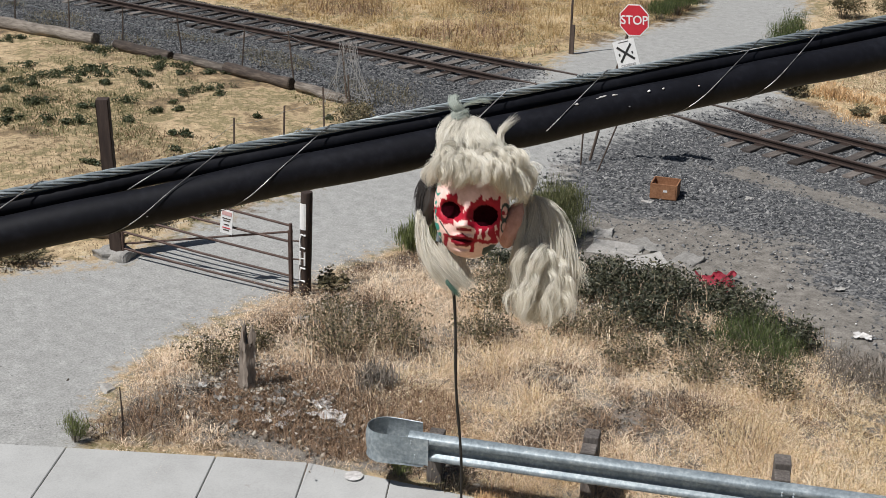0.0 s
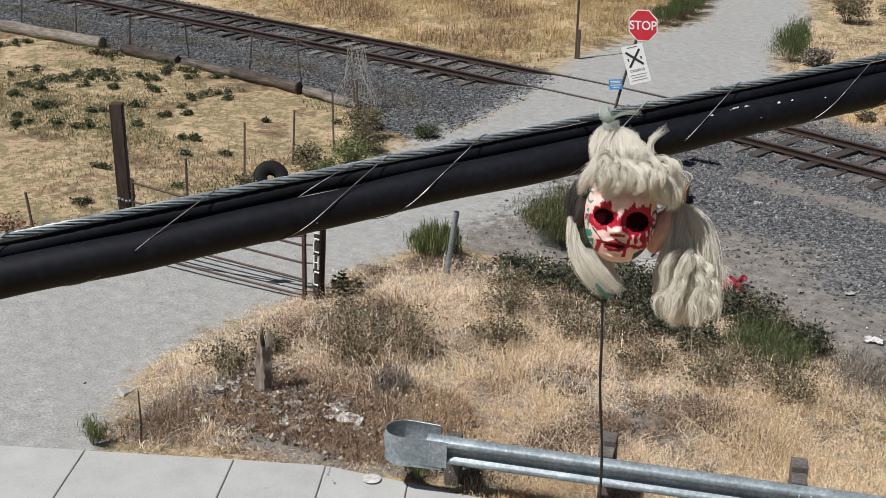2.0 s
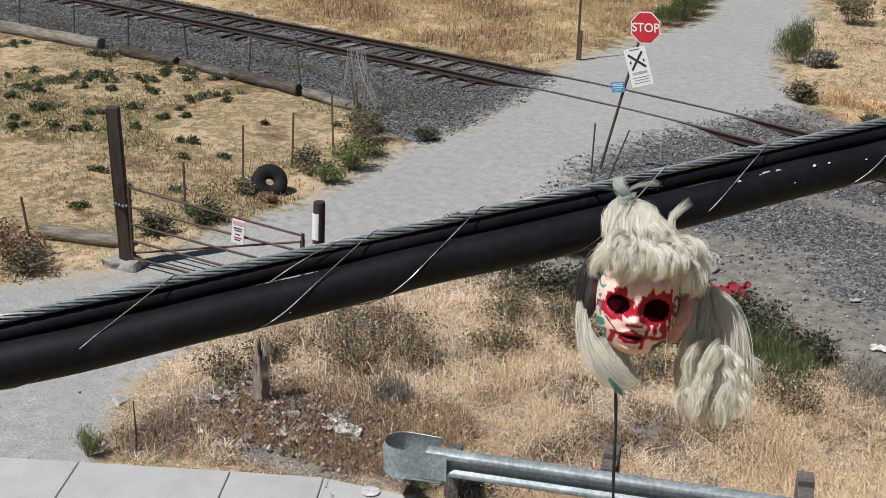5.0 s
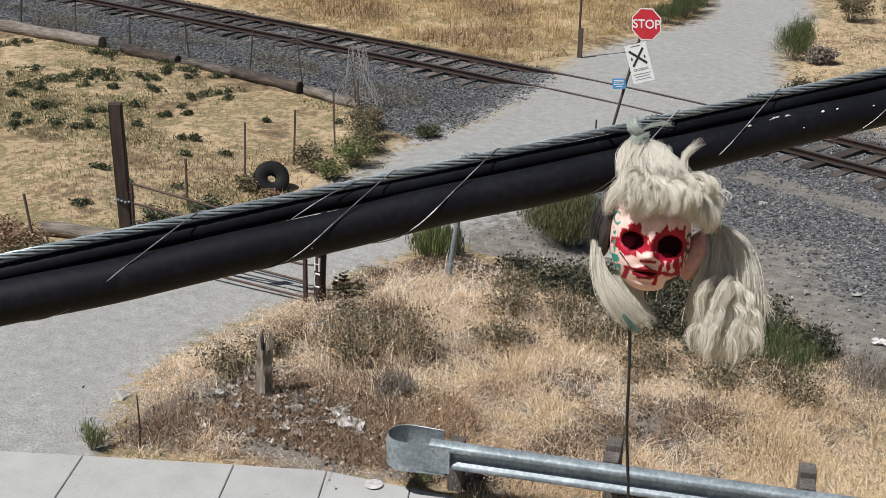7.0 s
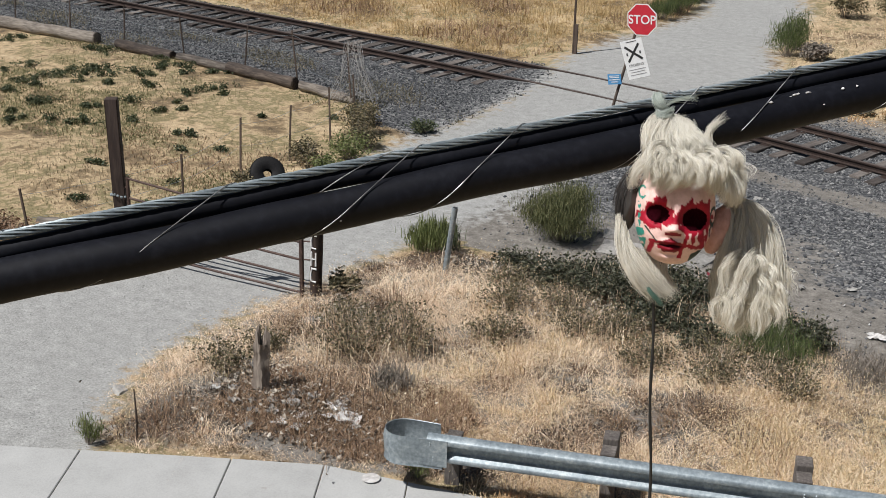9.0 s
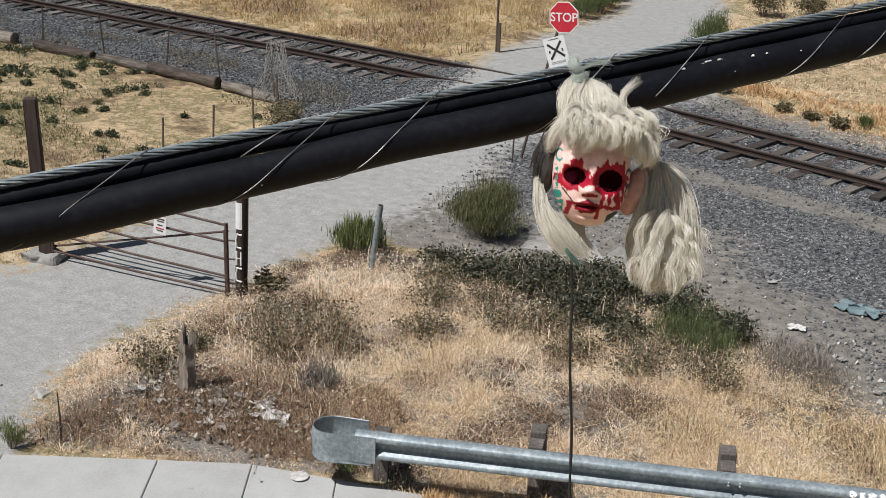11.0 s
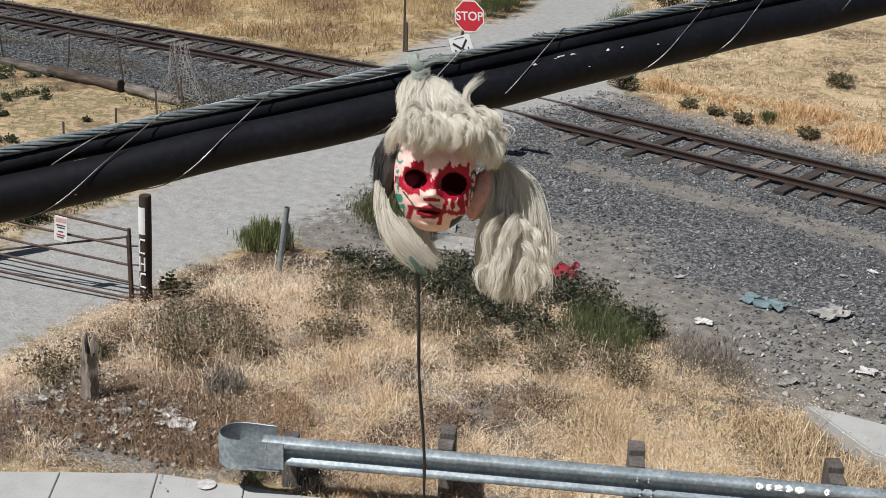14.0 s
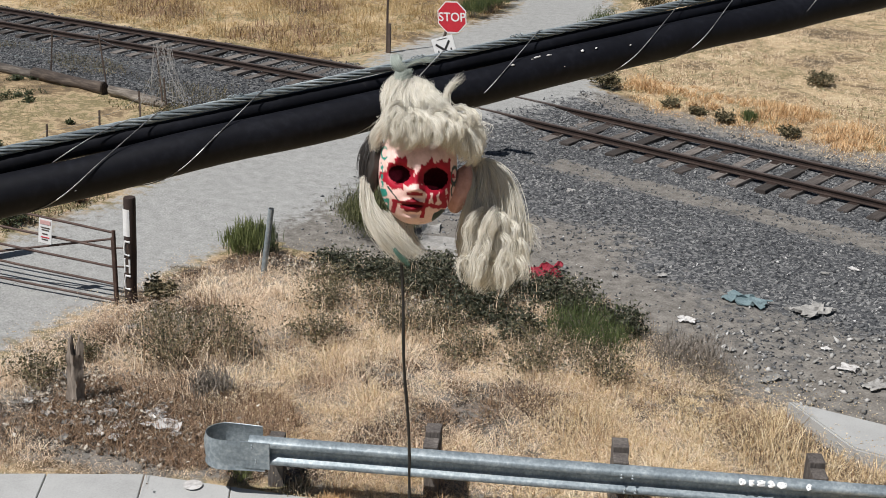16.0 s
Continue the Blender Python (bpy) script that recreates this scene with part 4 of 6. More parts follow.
    for k in range(22):
        u = k / 21
        lock([(-0.072 + 0.012 * u, -0.004, 0.014 - 0.02 * u), (-0.076 + 0.016 * u + R(-0.003, 0.003), -0.014, -0.028), (-0.058 + 0.026 * u, -0.014, -0.064 + 0.012 * u), (-0.026 + 0.020 * u, -0.006, -0.086 + 0.016 * u), (R(-0.006, 0.020), 0.002, R(-0.094, -0.080))], 28, (0.003, 0.005, 0.004), 7 if k % 4 == 3 else 1, 0.0038, 1.2)
    for k in range(18):
        lock([(R(-0.046, -0.004), 0.006, -0.030), (R(-0.038, -0.008), 0.002, -0.052), (R(-0.020, 0.004), 0.002, -0.070), (R(-0.010, 0.018), 0.0, R(-0.090, -0.078))], 28, (0.004, 0.006, 0.005), 7, 0.002, 1)
    for _ in range(4):
        lock([(-0.026, -0.014, -0.074), (-0.020, -0.014, -0.082), (-0.012, -0.010, -0.088), (-0.004, -0.006, -0.096)], 12, (0.003, 0.003, 0.003), 5, 0.001, 1)
    for _ in range(8):
        lock([(0.066, 0.004, 0.034), (R(0.070, 0.078), -0.008, 0.012), (R(0.062, 0.072), -0.006, -0.022), (R(0.052, 0.066), 0.0, R(-0.06, -0.04))], 26, (0.003, 0.004, 0.004), 7, 0.003, 1.2)
    # the large bunch, set back: narrow where it is tied, swelling below, drawn in again at the ends
    # slot 7 darkens the inner locks in place of the head's shadow
    back = lambda points, far=0.013: [(x + 0.007, y + far, z) for x, y, z in points]
    for k in range(44):
        u = (k + R(-0.4, 0.4)) / 43
        d = R(-0.010, 0.012)
        lock(back([(0.066 + 0.012 * u, 0.010, 0.036), (0.088 + 0.022 * u, -0.002 + d, 0.050 - 0.006 * u), (0.078 + 0.056 * u, -0.006 + d, 0.002), (0.038 + 0.110 * u + R(-0.008, 0.008), -0.008 + d, -0.060), (0.042 + 0.104 * u + R(-0.008, 0.008), -0.004 + d, -0.100 - 0.014 * math.sin(u * 3.14)), (0.080 + 0.036 * u + R(-0.012, 0.012), 0.0, -0.114 - 0.020 * math.sin(u * 3.14) + R(-0.008, 0.006))]), 36, (0.004, 0.0085, 0.005), 7 if u < 0.5 and k % 3 else 1, 0.0042, 1.2, 0.00042, 14)
    for k in range(14):
        u = k / 13
        lock(back([(0.070, 0.006, 0.026), (0.080 + 0.014 * u, -0.014, -0.004), (0.064 + 0.04 * u, -0.020, -0.034), (0.052 + 0.062 * u, -0.022, -0.072), (0.062 + 0.056 * u, -0.012, -0.112 + R(-0.008, 0.012))]), 30, (0.005, 0.008, 0.005), 7 if k % 2 else 1, 0.0055, 1.3, 0.00042, 14)
    for _ in range(30):
        z = R(-0.105, -0.030)
        x = 0.096 + R(-1, 1) * (0.014 + 0.26 * min(0.09, max(0.0, 0.005 - z)))
        turn, size = gen.choice([-1, 1]), R(0.008, 0.016)
        lock(back([(x, -0.018, z + size), (x + turn * size * 0.8, -0.034, z + size * 1.2), (x + turn * size * 1.8, -0.036, z), (x + turn * size * 1.2, -0.030, z - size * 1.5), (x + turn * size * R(0.0, 1.2), -0.026, z - size * R(1.8, 2.8))]), 20, (0.004, 0.006, 0.002), 1, 0.003, 1.0)
    for _ in range(18):
        x = R(0.055, 0.125)
        lock(back([(x, -0.018, -0.090), (x + R(-0.008, 0.008), -0.024, -0.102), (x + R(-0.012, 0.008), -0.016, -0.114), (x * 0.7 + 0.026 + R(-0.012, 0.012), -0.012, R(-0.132, -0.118))]), 12, (0.003, 0.004, 0.004), 1, 0.004, 1.2, 0.0004)
    for _ in range(9):
        lock(back([(0.122, 0.0, -0.02 - R(0, 0.04)), (0.140, -0.004, -0.034), (0.150, -0.004, R(-0.06, -0.04)), (R(0.148, 0.170), -0.002, R(-0.084, -0.046))]), 4, (0.004, 0.005, 0.006), 1, 0.005, 1.5, 0.0005)
    for _ in range(16):
        lock([(R(-0.05, 0.08), -0.03, R(0.06, 0.11)), (R(-0.06, 0.09), -0.05, R(0.06, 0.12)), (R(-0.07, 0.10), -0.04, R(0.05, 0.12))], 2, (0.004, 0.008, 0.010), 1, 0.005, 1.0, 0.0003)

    face_m, nt, b = blank("painted_doll_face", 0.5)
    b.inputs["Specular IOR Level"].default_value = 0.18
    at = nt.nodes.new("ShaderNodeAttribute")
    at.attribute_name = "paint"
    tc = nt.nodes.new("ShaderNodeTexCoord")
    dirt = ramp(nt.nodes, [(0.35, (0.80, 0.76, 0.72)), (0.6, (1, 1, 1))])
    nt.links.new(noise_node(nt, tc.outputs["Object"], 90, 6, 0.7).outputs[0], dirt.inputs[0])
    nt.links.new(mixer(nt, 1.0, at.outputs["Color"], dirt.outputs[0], "MULTIPLY"), b.inputs["Base Color"])
    socket = surface("dark_eye_socket", [(0.3, (0.010, 0.0012, 0.002)), (0.7, (0.028, 0.003, 0.006))], 300, 60, 1.0, 0, 0.0)
    socket.node_tree.nodes["Principled BSDF"].inputs["Specular IOR Level"].default_value = 0.0
    # slots 6 to 8 are darker hair copies with shade put into the colour
    hair = lambda name, lo, hi, glow=0.35: islands(name, [(0.0, lo), (1.0, hi)], 0.45, 30, 0.3, glow)
    mats = [face_m, hair("cream_wig_hair", (0.62, 0.575, 0.475), (0.97, 0.945, 0.87)), surface("matted_wig_hair", [(0.3, (0.52, 0.475, 0.38)), (0.7, (0.76, 0.715, 0.61))], 500, 60, 0.8, 0, 0.6, 0.002, 0, (1, 1, 0.3)),
            hair("dark_wig_underside", (0.012, 0.010, 0.009), (0.05, 0.042, 0.036), 0.05), hair("green_grey_wig_hair", (0.30, 0.36, 0.33), (0.66, 0.69, 0.62)), hair("green_stained_hair", (0.06, 0.16, 0.13), (0.22, 0.34, 0.28)),
            surface("shaded_matted_hair", [(0.3, (0.20, 0.185, 0.15)), (0.7, (0.40, 0.37, 0.31))], 500, 60, 0.8, 0, 0.6, 0.002, 0, (1, 1, 0.3)), hair("shaded_wig_hair", (0.44, 0.41, 0.34), (0.78, 0.74, 0.65), 0.2), hair("deep_shade_wig_hair", (0.05, 0.045, 0.04), (0.24, 0.22, 0.19), 0.1), socket]
    verts = np.concatenate(V)
    me = bpy.data.meshes.new("doll_head")
    me.vertices.add(len(verts))
    me.vertices.foreach_set("co", verts.astype(np.float32).ravel())
    sizes = np.array([len(f) for f in F])
    me.loops.add(int(sizes.sum()))
    me.loops.foreach_set("vertex_index", np.concatenate([np.array(f) for f in F]).astype(np.int32))
    me.polygons.add(len(F))
    me.polygons.foreach_set("loop_start", np.concatenate([[0], np.cumsum(sizes)[:-1]]).astype(np.int32))
    me.update(calc_edges=True)
    for m in mats:
        me.materials.append(m)
    me.polygons.foreach_set("material_index", np.array(MI, np.int32))
    me.polygons.foreach_set("use_smooth", [True] * len(F))
    me.attributes.new("paint", "FLOAT_COLOR", "POINT").data.foreach_set("color", np.concatenate([np.concatenate(colours), np.ones((len(verts), 1))], 1).astype(np.float32).ravel())
    ob = new("doll_head", me)
    ob.matrix_world = Matrix.Translation((-0.614, 1.737, 6.860)) @ pose(0, 0, 0, -15, 1, 20) @ Matrix.Diagonal((1, 1, 1.05, 1))
    return tagged(ob, "painted doll head with blonde wig tied to the cable", "doll")


doll = build_doll()


def build_cord():
    top = doll.matrix_world @ Vector((-0.018, 0.004, -0.085))
    knot = doll.matrix_world @ Vector((-0.028, 0.004, 0.152))
    s = (knot - CABLE_AT).dot(ALONG)
    pts = [on_cable(s, BUNDLE[2][0], BUNDLE[2][1]), knot, doll.matrix_world @ Vector((-0.018, 0.004, 0.125)), doll.matrix_world @ Vector((-0.012, 0.004, 0.07)), doll.matrix_world @ Vector((-0.010, 0.0, -0.02)), doll.matrix_world @ Vector((-0.014, 0.004, -0.06))] + [top + Vector((0.0012 * math.sin(k * 0.9) + 0.0017 * k, 0.0012 * math.cos(k * 0.7) + 0.0007 * k, -0.03 * k)) for k in range(31)]
    return tagged(part("cord", sweep(pts, [0.0021 + 0.0003 * math.sin(k * 2.1) for k in range(37)], 8), M_BLACK, None, "", True), "thin black cord tied to the strand, hanging below the doll", "cord")


build_cord()


# ---- gate ----
def build_post(at, r, h, lean, label, round_=True):
    bm = sweep([(0, 0, -0.15), (0, 0, 0.3), (lean[0] * 0.5, lean[1] * 0.5, h * 0.5), (lean[0], lean[1], h - 0.02), (lean[0], lean[1], h)], [r * 1.04, r * 1.02, r, r * 0.98, r * 0.9], 14 if round_ else 4)
    if not round_:
        bmesh.ops.rotate(bm, verts=bm.verts, matrix=Matrix.Rotation(radians(30), 3, "Z"))
        bmesh.ops.bevel(bm, geom=[e for e in bm.edges if abs(e.verts[0].co.z - e.verts[1].co.z) > 0.1], offset=0.015, segments=2, affect="EDGES")
    ob = empty("gate_post", Matrix.Translation(on_ground(*at)), label, "post")
    part("shaft", rough_up(bm, 0.006, 5, at[0]), M_DARKWOOD, ob, "", True)
    return ob


hinge_post = build_post((-12.5, 14.88), 0.13, 2.42, (-0.06, 0.0), "tall dark creosoted wooden gate post", False)
chain = bmesh.new()
for k in range(16):
    a = 2 * math.pi * k / 16
    bmesh.ops.create_icosphere(chain, subdivisions=1, radius=0.022, matrix=Matrix.Translation((0.135 * math.cos(a) - 0.02, 0.135 * math.sin(a), 0.98 + 0.02 * math.sin(3 * a))))
part("chain", chain, M_GALV, hinge_post, "steel chain round the post")
foot = rough_up(finer(box_bm((0.58, 0.40, 0.2), (0.02, -0.05, 0.03), 0.05), 3), 0.07, 6, 3)
part("footing", foot, M_ROCK, hinge_post, "rough pale concrete footing", True)
latch_post = build_post((-9.14, 14.8), 0.085, 1.55, (0.05, 0.0), "short round dark post with white tag and lettering")
bm = bmesh.new()
cols = [[bm.verts.new((0.089 * math.sin(a) + 0.045 * z / 1.5, -0.089 * math.cos(a), z)) for a in np.linspace(-0.9, 0.5, 6)] for z in (1.02, 1.40)]
for a, b in zip(zip(cols[0], cols[1]), zip(cols[0][1:], cols[1][1:])):
    bm.faces.new((a[0], b[0], b[1], a[1]))
part("tag", bm, M_SIGNWHITE, latch_post, "white tag wrapped on the post")
for z0, kind in ((0.85, 0), (0.60, 1), (0.36, 0)):
    pts = [(0.5, 0.09), (-0.25, 0.10), (-0.45, 0.02), (-0.35, -0.09), (0.45, -0.10)] if kind == 0 else [(-0.35, 0.10), (-0.35, -0.1), (-0.35, 0.0), (0.4, 0.0), (0.4, 0.1), (0.4, -0.1)]
    part("white_stroke", sweep([(0.091 * math.sin(a) + 0.04 * (z0 + z) / 1.5, -0.091 * math.cos(a), z0 + z) for a, z in pts], 0.014, 5), M_SIGNWHITE, latch_post, "white painted stroke")


def build_gate():
    gate = empty("farm_gate", Matrix.Identity(4), "rusty tubular steel field gate sagging on its hinges", "gate")
    x0, x1, y0, y1 = -12.36, -9.36, 14.86, 14.80
    left, right = (1.24, 0.94, 0.67, 0.41, 0.14), (1.07, 0.83, 0.57, 0.32, 0.08)
    for a, b in zip(left, right):
        part("bar", sweep([(x0, y0, a), ((x0 + x1) / 2, (y0 + y1) / 2, (a + b) / 2 - 0.012), (x1, y1, b)], 0.018, 10), M_RUSTY, gate, "", True)
    for x, y, lo, hi in ((x0, y0, 0.10, 1.26), (x1, y1, 0.03, 1.10), (x1 - 0.02, y1 + 0.002, 0.03, 1.0)):
        part("upright", sweep([(x, y, lo), (x, y, hi)], 0.026, 10), M_RUSTY, gate, "", True)
    part("brace", sweep([(x0, y0 + 0.045, 0.2), (x1, y1 + 0.045, 0.97)], 0.016, 8), M_RUSTY, gate, "", True)
    for z in (0.85, 0.58):
        part("latch_bar", sweep([(x1, y1, z), (x1 + 0.17, y1, z + 0.02)], 0.012, 8), M_RUSTY, gate, "", True)
    for z in (1.1, 0.3):
        part("hinge", sweep([(x0 - 0.1, y0, z), (x0, y0, z)], 0.018, 8), M_RUSTY, gate, "", True)
    sign = empty("gate_sign", pose(-10.40, 14.79, 0.95, 0, 6, 4) @ Matrix.Diagonal((0.78, 1, 0.82, 1)), "weathered white warning sign hung on the gate", "sign")
    part("plate", box_bm((0.25, 0.006, 0.44), (0, -0.03, 0), 0.002), M_SIGNWHITE, sign)
    part("heading_bar", box_bm((0.20, 0.004, 0.07), (0, -0.036, 0.155)), surface("faded_red_print", [(0.3, (0.52, 0.28, 0.27)), (0.7, (0.66, 0.44, 0.42))], 30, 6, 0.6, 0, 0), sign)
    for k, (z, w) in enumerate(((0.06, 0.17), (0.02, 0.14), (-0.05, 0.10), (-0.11, 0.16), (-0.15, 0.12))):
        part("text_bar", box_bm((w, 0.004, 0.018), (0.005 * (k % 2), -0.036, z)), M_STAKE if k != 3 else M_SIGNRED, sign)


build_gate()


# ---- road sign at the crossing ----
def letters(text, size, material, parent, at, depth=0.002):
    cu = bpy.data.curves.new("lettering", "FONT")
    cu.body, cu.size, cu.extrude, cu.align_x, cu.align_y = text, size, depth, "CENTER", "CENTER"
    cu.offset = size * 0.012
    tmp = bpy.data.objects.new("lettering", cu)
    me = bpy.data.meshes.new_from_object(tmp)
    bpy.data.objects.remove(tmp)
    me.materials.append(material)
    ob = new("lettering", me)
    ob.parent = parent
    ob.matrix_local = pose(*at, 90, 0, 0)
    return ob


def build_sign():
    base = on_ground(-7.99, 22.96)
    sign = empty("road_sign", Matrix.Translation(base) @ pose(0, 0, 0, 0, 0, 19), "stop and railway crossing signs on a leaning steel post", "sign")
    part("pole", sweep([(-0.02, 0, -0.1), (0.28, 0, 1.3), (0.60, 0, 2.7)], 0.027, 10), M_STAKE, sign, "thin leaning steel post", True)

    def plate(name, at, roll, yaw, label):
        ob = new(name)
        ob.parent = sign
        ob.matrix_local = Matrix.Translation(at) @ pose(0, 0, 0, 0, 0, yaw) @ pose(0, 0, 0, 0, roll, 0)
        return tagged(ob, label)

    def octagon(r, y0, y1):
        bm = bmesh.new()
        a = [bm.verts.new((r * math.cos(math.pi / 8 + k * math.pi / 4), y0, r * math.sin(math.pi / 8 + k * math.pi / 4))) for k in range(8)]
        b = [bm.verts.new((v.co.x, y1, v.co.z)) for v in a]
        bm.faces.new(a)
        bm.faces.new(b[::-1])
        for k in range(8):
            bm.faces.new((a[k], a[(k + 1) % 8], b[(k + 1) % 8], b[k]))
        return bm

    stop = plate("stop_plate", (0.63, -0.08, 2.68), -5, -25, "red octagonal stop plate with white rim")
    part("rim", octagon(0.305, 0.0, 0.004), M_SIGNWHITE, stop)
    part("face", octagon(0.284, -0.003, 0.0), M_SIGNRED, stop)
    letters("STOP", 0.222, M_SIGNWHITE, stop, (0.004, -0.006, -0.005))
    cross = plate("crossing_plate", (0.56, -0.12, 1.98), -20, -25, "white railway crossing plate with a black cross")
    part("board", box_bm((0.43, 0.004, 0.70), (0, 0, 0), 0.0015), M_SIGNWHITE, cross)
    for a in (42, -48):
        part("cross_bar", box_bm((0.40, 0.003, 0.042), (0, -0.0045 - (0.001 if a > 0 else 0), 0.11), 0, None, Matrix.Rotation(radians(a), 3, "Y")), M_BLACK, cross)
    letters("CROSSING", 0.062, M_PRINT, cross, (0, -0.005, -0.11))
    for z, w in ((0.315, 0.2), (-0.19, 0.34), (-0.235, 0.28), (-0.285, 0.32)):
        part("text_bar", box_bm((w, 0.003, 0.011), (0, -0.0045, z)), M_BLACK if z > 0 else M_PRINT, cross)
    for x in (-0.13, 0.13):
        part("mark", box_bm((0.03, 0.003, 0.05), (x, -0.0045, 0.10)), M_BLACK, cross)
    blue = plate("notice_plate", (0.22, -0.06, 1.57), -10, -22, "small blue notice plate")
    part("board", box_bm((0.26, 0.004, 0.19), (0, 0, 0), 0.0015), M_SIGNBLUE, blue)
    for z, w in ((0.06, 0.2), (0.03, 0.18), (-0.01, 0.2), (-0.05, 0.13)):
        part("text_bar", box_bm((w, 0.003, 0.014), (0.0, -0.0045, z)), M_SIGNWHITE, blue)
    for at, top in (((-8.03, 22.58), (0.02, 0, 0.95)), ((-7.65, 22.36), (0.33, 0.1, 0.95))):
        ob = part("steel_stake", sweep([(0, 0, -0.1), top], 0.017, 6), M_STAKE)
        ob.location = on_ground(*at)
        tagged(ob, "thin rusty steel stake driven into gravel", "stake", "stakes at the crossing")
    far = empty("marker_pole", Matrix.Translation(on_ground(-11.57, 31.06)), "slim grey steel marker pole beside the road", "pole")
    part("shaft", sweep([(0, 0, -0.1), (0, 0, 3.2)], 0.03, 8), M_STAKE, far, "", True)
    part("sleeve", box_bm((0.07, 0.06, 0.75), (0.06, 0, 0.36), 0.006), M_STAKE, far)


build_sign()


# ---- fences, logs, tyre ----
def build_fence(name, spots, heights, label, wires):
    fence = empty(name, Matrix.Identity(4), label, "fence")
    tops = []
    for k, ((x, y), h) in enumerate(zip(spots, heights)):
        g = on_ground(x, y)
        lean = Vector((random.uniform(-0.14, 0.14), random.uniform(-0.08, 0.08), 0))
        bm = box_bm((0.035, 0.008, h + 0.15), (0, 0, h / 2 - 0.07), 0.002)
        box_bm((0.006, 0.03, h + 0.15), (0, 0.018, h / 2 - 0.07), 0, bm)
        for v in bm.verts:
            v.co += lean * max(0, v.co.z / h)
        ob = part("post", bm, M_STAKE, fence)
        ob.location = g
        tops.append((g, lean, h))
    for f in wires:
        for (g0, l0, h0), (g1, l1, h1) in zip(tops, tops[1:]):
            a, b = g0 + l0 * f + Vector((0, 0, h0 * f)), g1 + l1 * f + Vector((0, 0, h1 * f))
            pts = [a.lerp(b, u) - Vector((0, 0, 0.06 * 4 * u * (1 - u))) for u in (0, 0.2, 0.4, 0.6, 0.8, 1)]
            part("fence_wire", sweep(pts, 0.0028, 4), M_GALV, fence)


build_fence("wire_fence", [(-27.9, 27.1), (-25.62, 26.79), (-23.51, 26.48), (-21.55, 26.18), (-19.5, 25.88), (-17.58, 25.55), (-15.83, 25.08), (-13.86, 24.05)], [0.95, 0.95, 0.92, 0.95, 0.98, 1.0, 1.14, 1.2], "sagging wire fence on thin rusty stakes beside the railway", (0.35, 0.62, 0.92))
build_fence("stake_fence", [(-13.93, 14.47), (-13.1, 17.13), (-13.25, 19.0), (-12.92, 20.09), (-12.75, 21.29), (-13.3, 23.2)], [0.95, 0.9, 1.0, 1.05, 1.12, 0.9], "leaning rusty stakes of an old field fence", (0.5, 0.9))


def build_netting():
    net = empty("wire_netting", Matrix.Translation(on_ground(-13.75, 24.0)) @ Matrix.Diagonal((1.15, 1, 1.25, 1)), "crumpled grey wire netting slumped at the fence end", "netting")
    bm = bmesh.new()
    for k in range(24):
        a = 0.2 + k * 0.125
        pts = [(0.05 * math.cos(a) * 1 + (0.1 + 0.42 * u ** 1.5) * math.cos(a) * 0.9 + 0.04 * math.sin(9 * u + k), (0.1 + 0.3 * u) * math.sin(a) * 0.5 - 0.1, 1.1 * (1 - u) + 0.02) for u in np.linspace(0, 1, 9)]
        sweep(pts, 0.0035, 4, bm)
    for j in range(15):
        u = j / 14
        pts = [((0.1 + 0.42 * u ** 1.5) * math.cos(a) * 0.95, (0.1 + 0.3 * u) * math.sin(a) * 0.5 - 0.1, 1.1 * (1 - u) + 0.03 * math.sin(a * 5 + j)) for a in np.linspace(0.2, 3.0, 14)]
        sweep(pts, 0.003, 4, bm)
    part("mesh", bm, M_NET, net)


build_netting()


def build_log(a, b, r, tilt, wood):
    a, b = Vector((*a, 0)), Vector((*b, 0))
    along = (b - a).normalized()
    n = max(6, int((b - a).length / 0.25))
    pts = [Vector(((b - a).length * (k / n - 0.5), 0.02 * math.sin(k * 1.3 + r * 50), 0.012 * math.sin(k * 0.9))) for k in range(n + 1)]
    bm = sweep(pts, [r * 0.88 * (1 + 0.04 * math.sin(k * 0.7 + a.x)) for k in range(n + 1)], 16)
    bmesh.ops.bevel(bm, geom=[e for e in bm.edges if len(e.link_faces) == 2 and any(len(f.verts) > 4 for f in e.link_faces)], offset=0.015, segments=2, affect="EDGES")
    mid = (a + b) / 2
    ob = part("log", rough_up(bm, 0.022, 5, a.x), wood, None, "", True)
    ob.matrix_world = Matrix.Translation(on_ground(mid.x, mid.y, r * 0.72)) @ pose(0, 0, 0, 0, tilt, math.degrees(math.atan2(along.y, along.x)))
    return tagged(ob, "weathered fallen timber log lying along the field edge", "log", "logs along the field edge")


for a, b, r, tilt, wood in (((-28.2, 26.25), (-25.7, 26.02), 0.16, 0, M_WOOD), ((-25.6, 26.0), (-22.1, 25.82), 0.18, 0.6, M_WOOD), ((-21.3, 25.62), (-19.45, 25.4), 0.15, 1.5, M_DARKLOG), ((-19.35, 25.42), (-17.75, 25.14), 0.12, 0, M_WOOD), ((-17.7, 25.1), (-15.55, 24.56), 0.15, -0.5, M_DARKLOG), ((-15.4, 24.5), (-13.8, 24.1), 0.13, 1, M_WOOD)):
    log = build_log(a, b, r, tilt, wood)
    if wood is M_DARKLOG:
        tagged(log, "dark brown rotten timber log lying along the field edge", "log", "logs along the field edge")
short = build_log((-14.4, 15.12), (-12.95, 15.5), 0.13, 0, M_WOOD)
tagged(short, "short grey log lying beside the gate post")


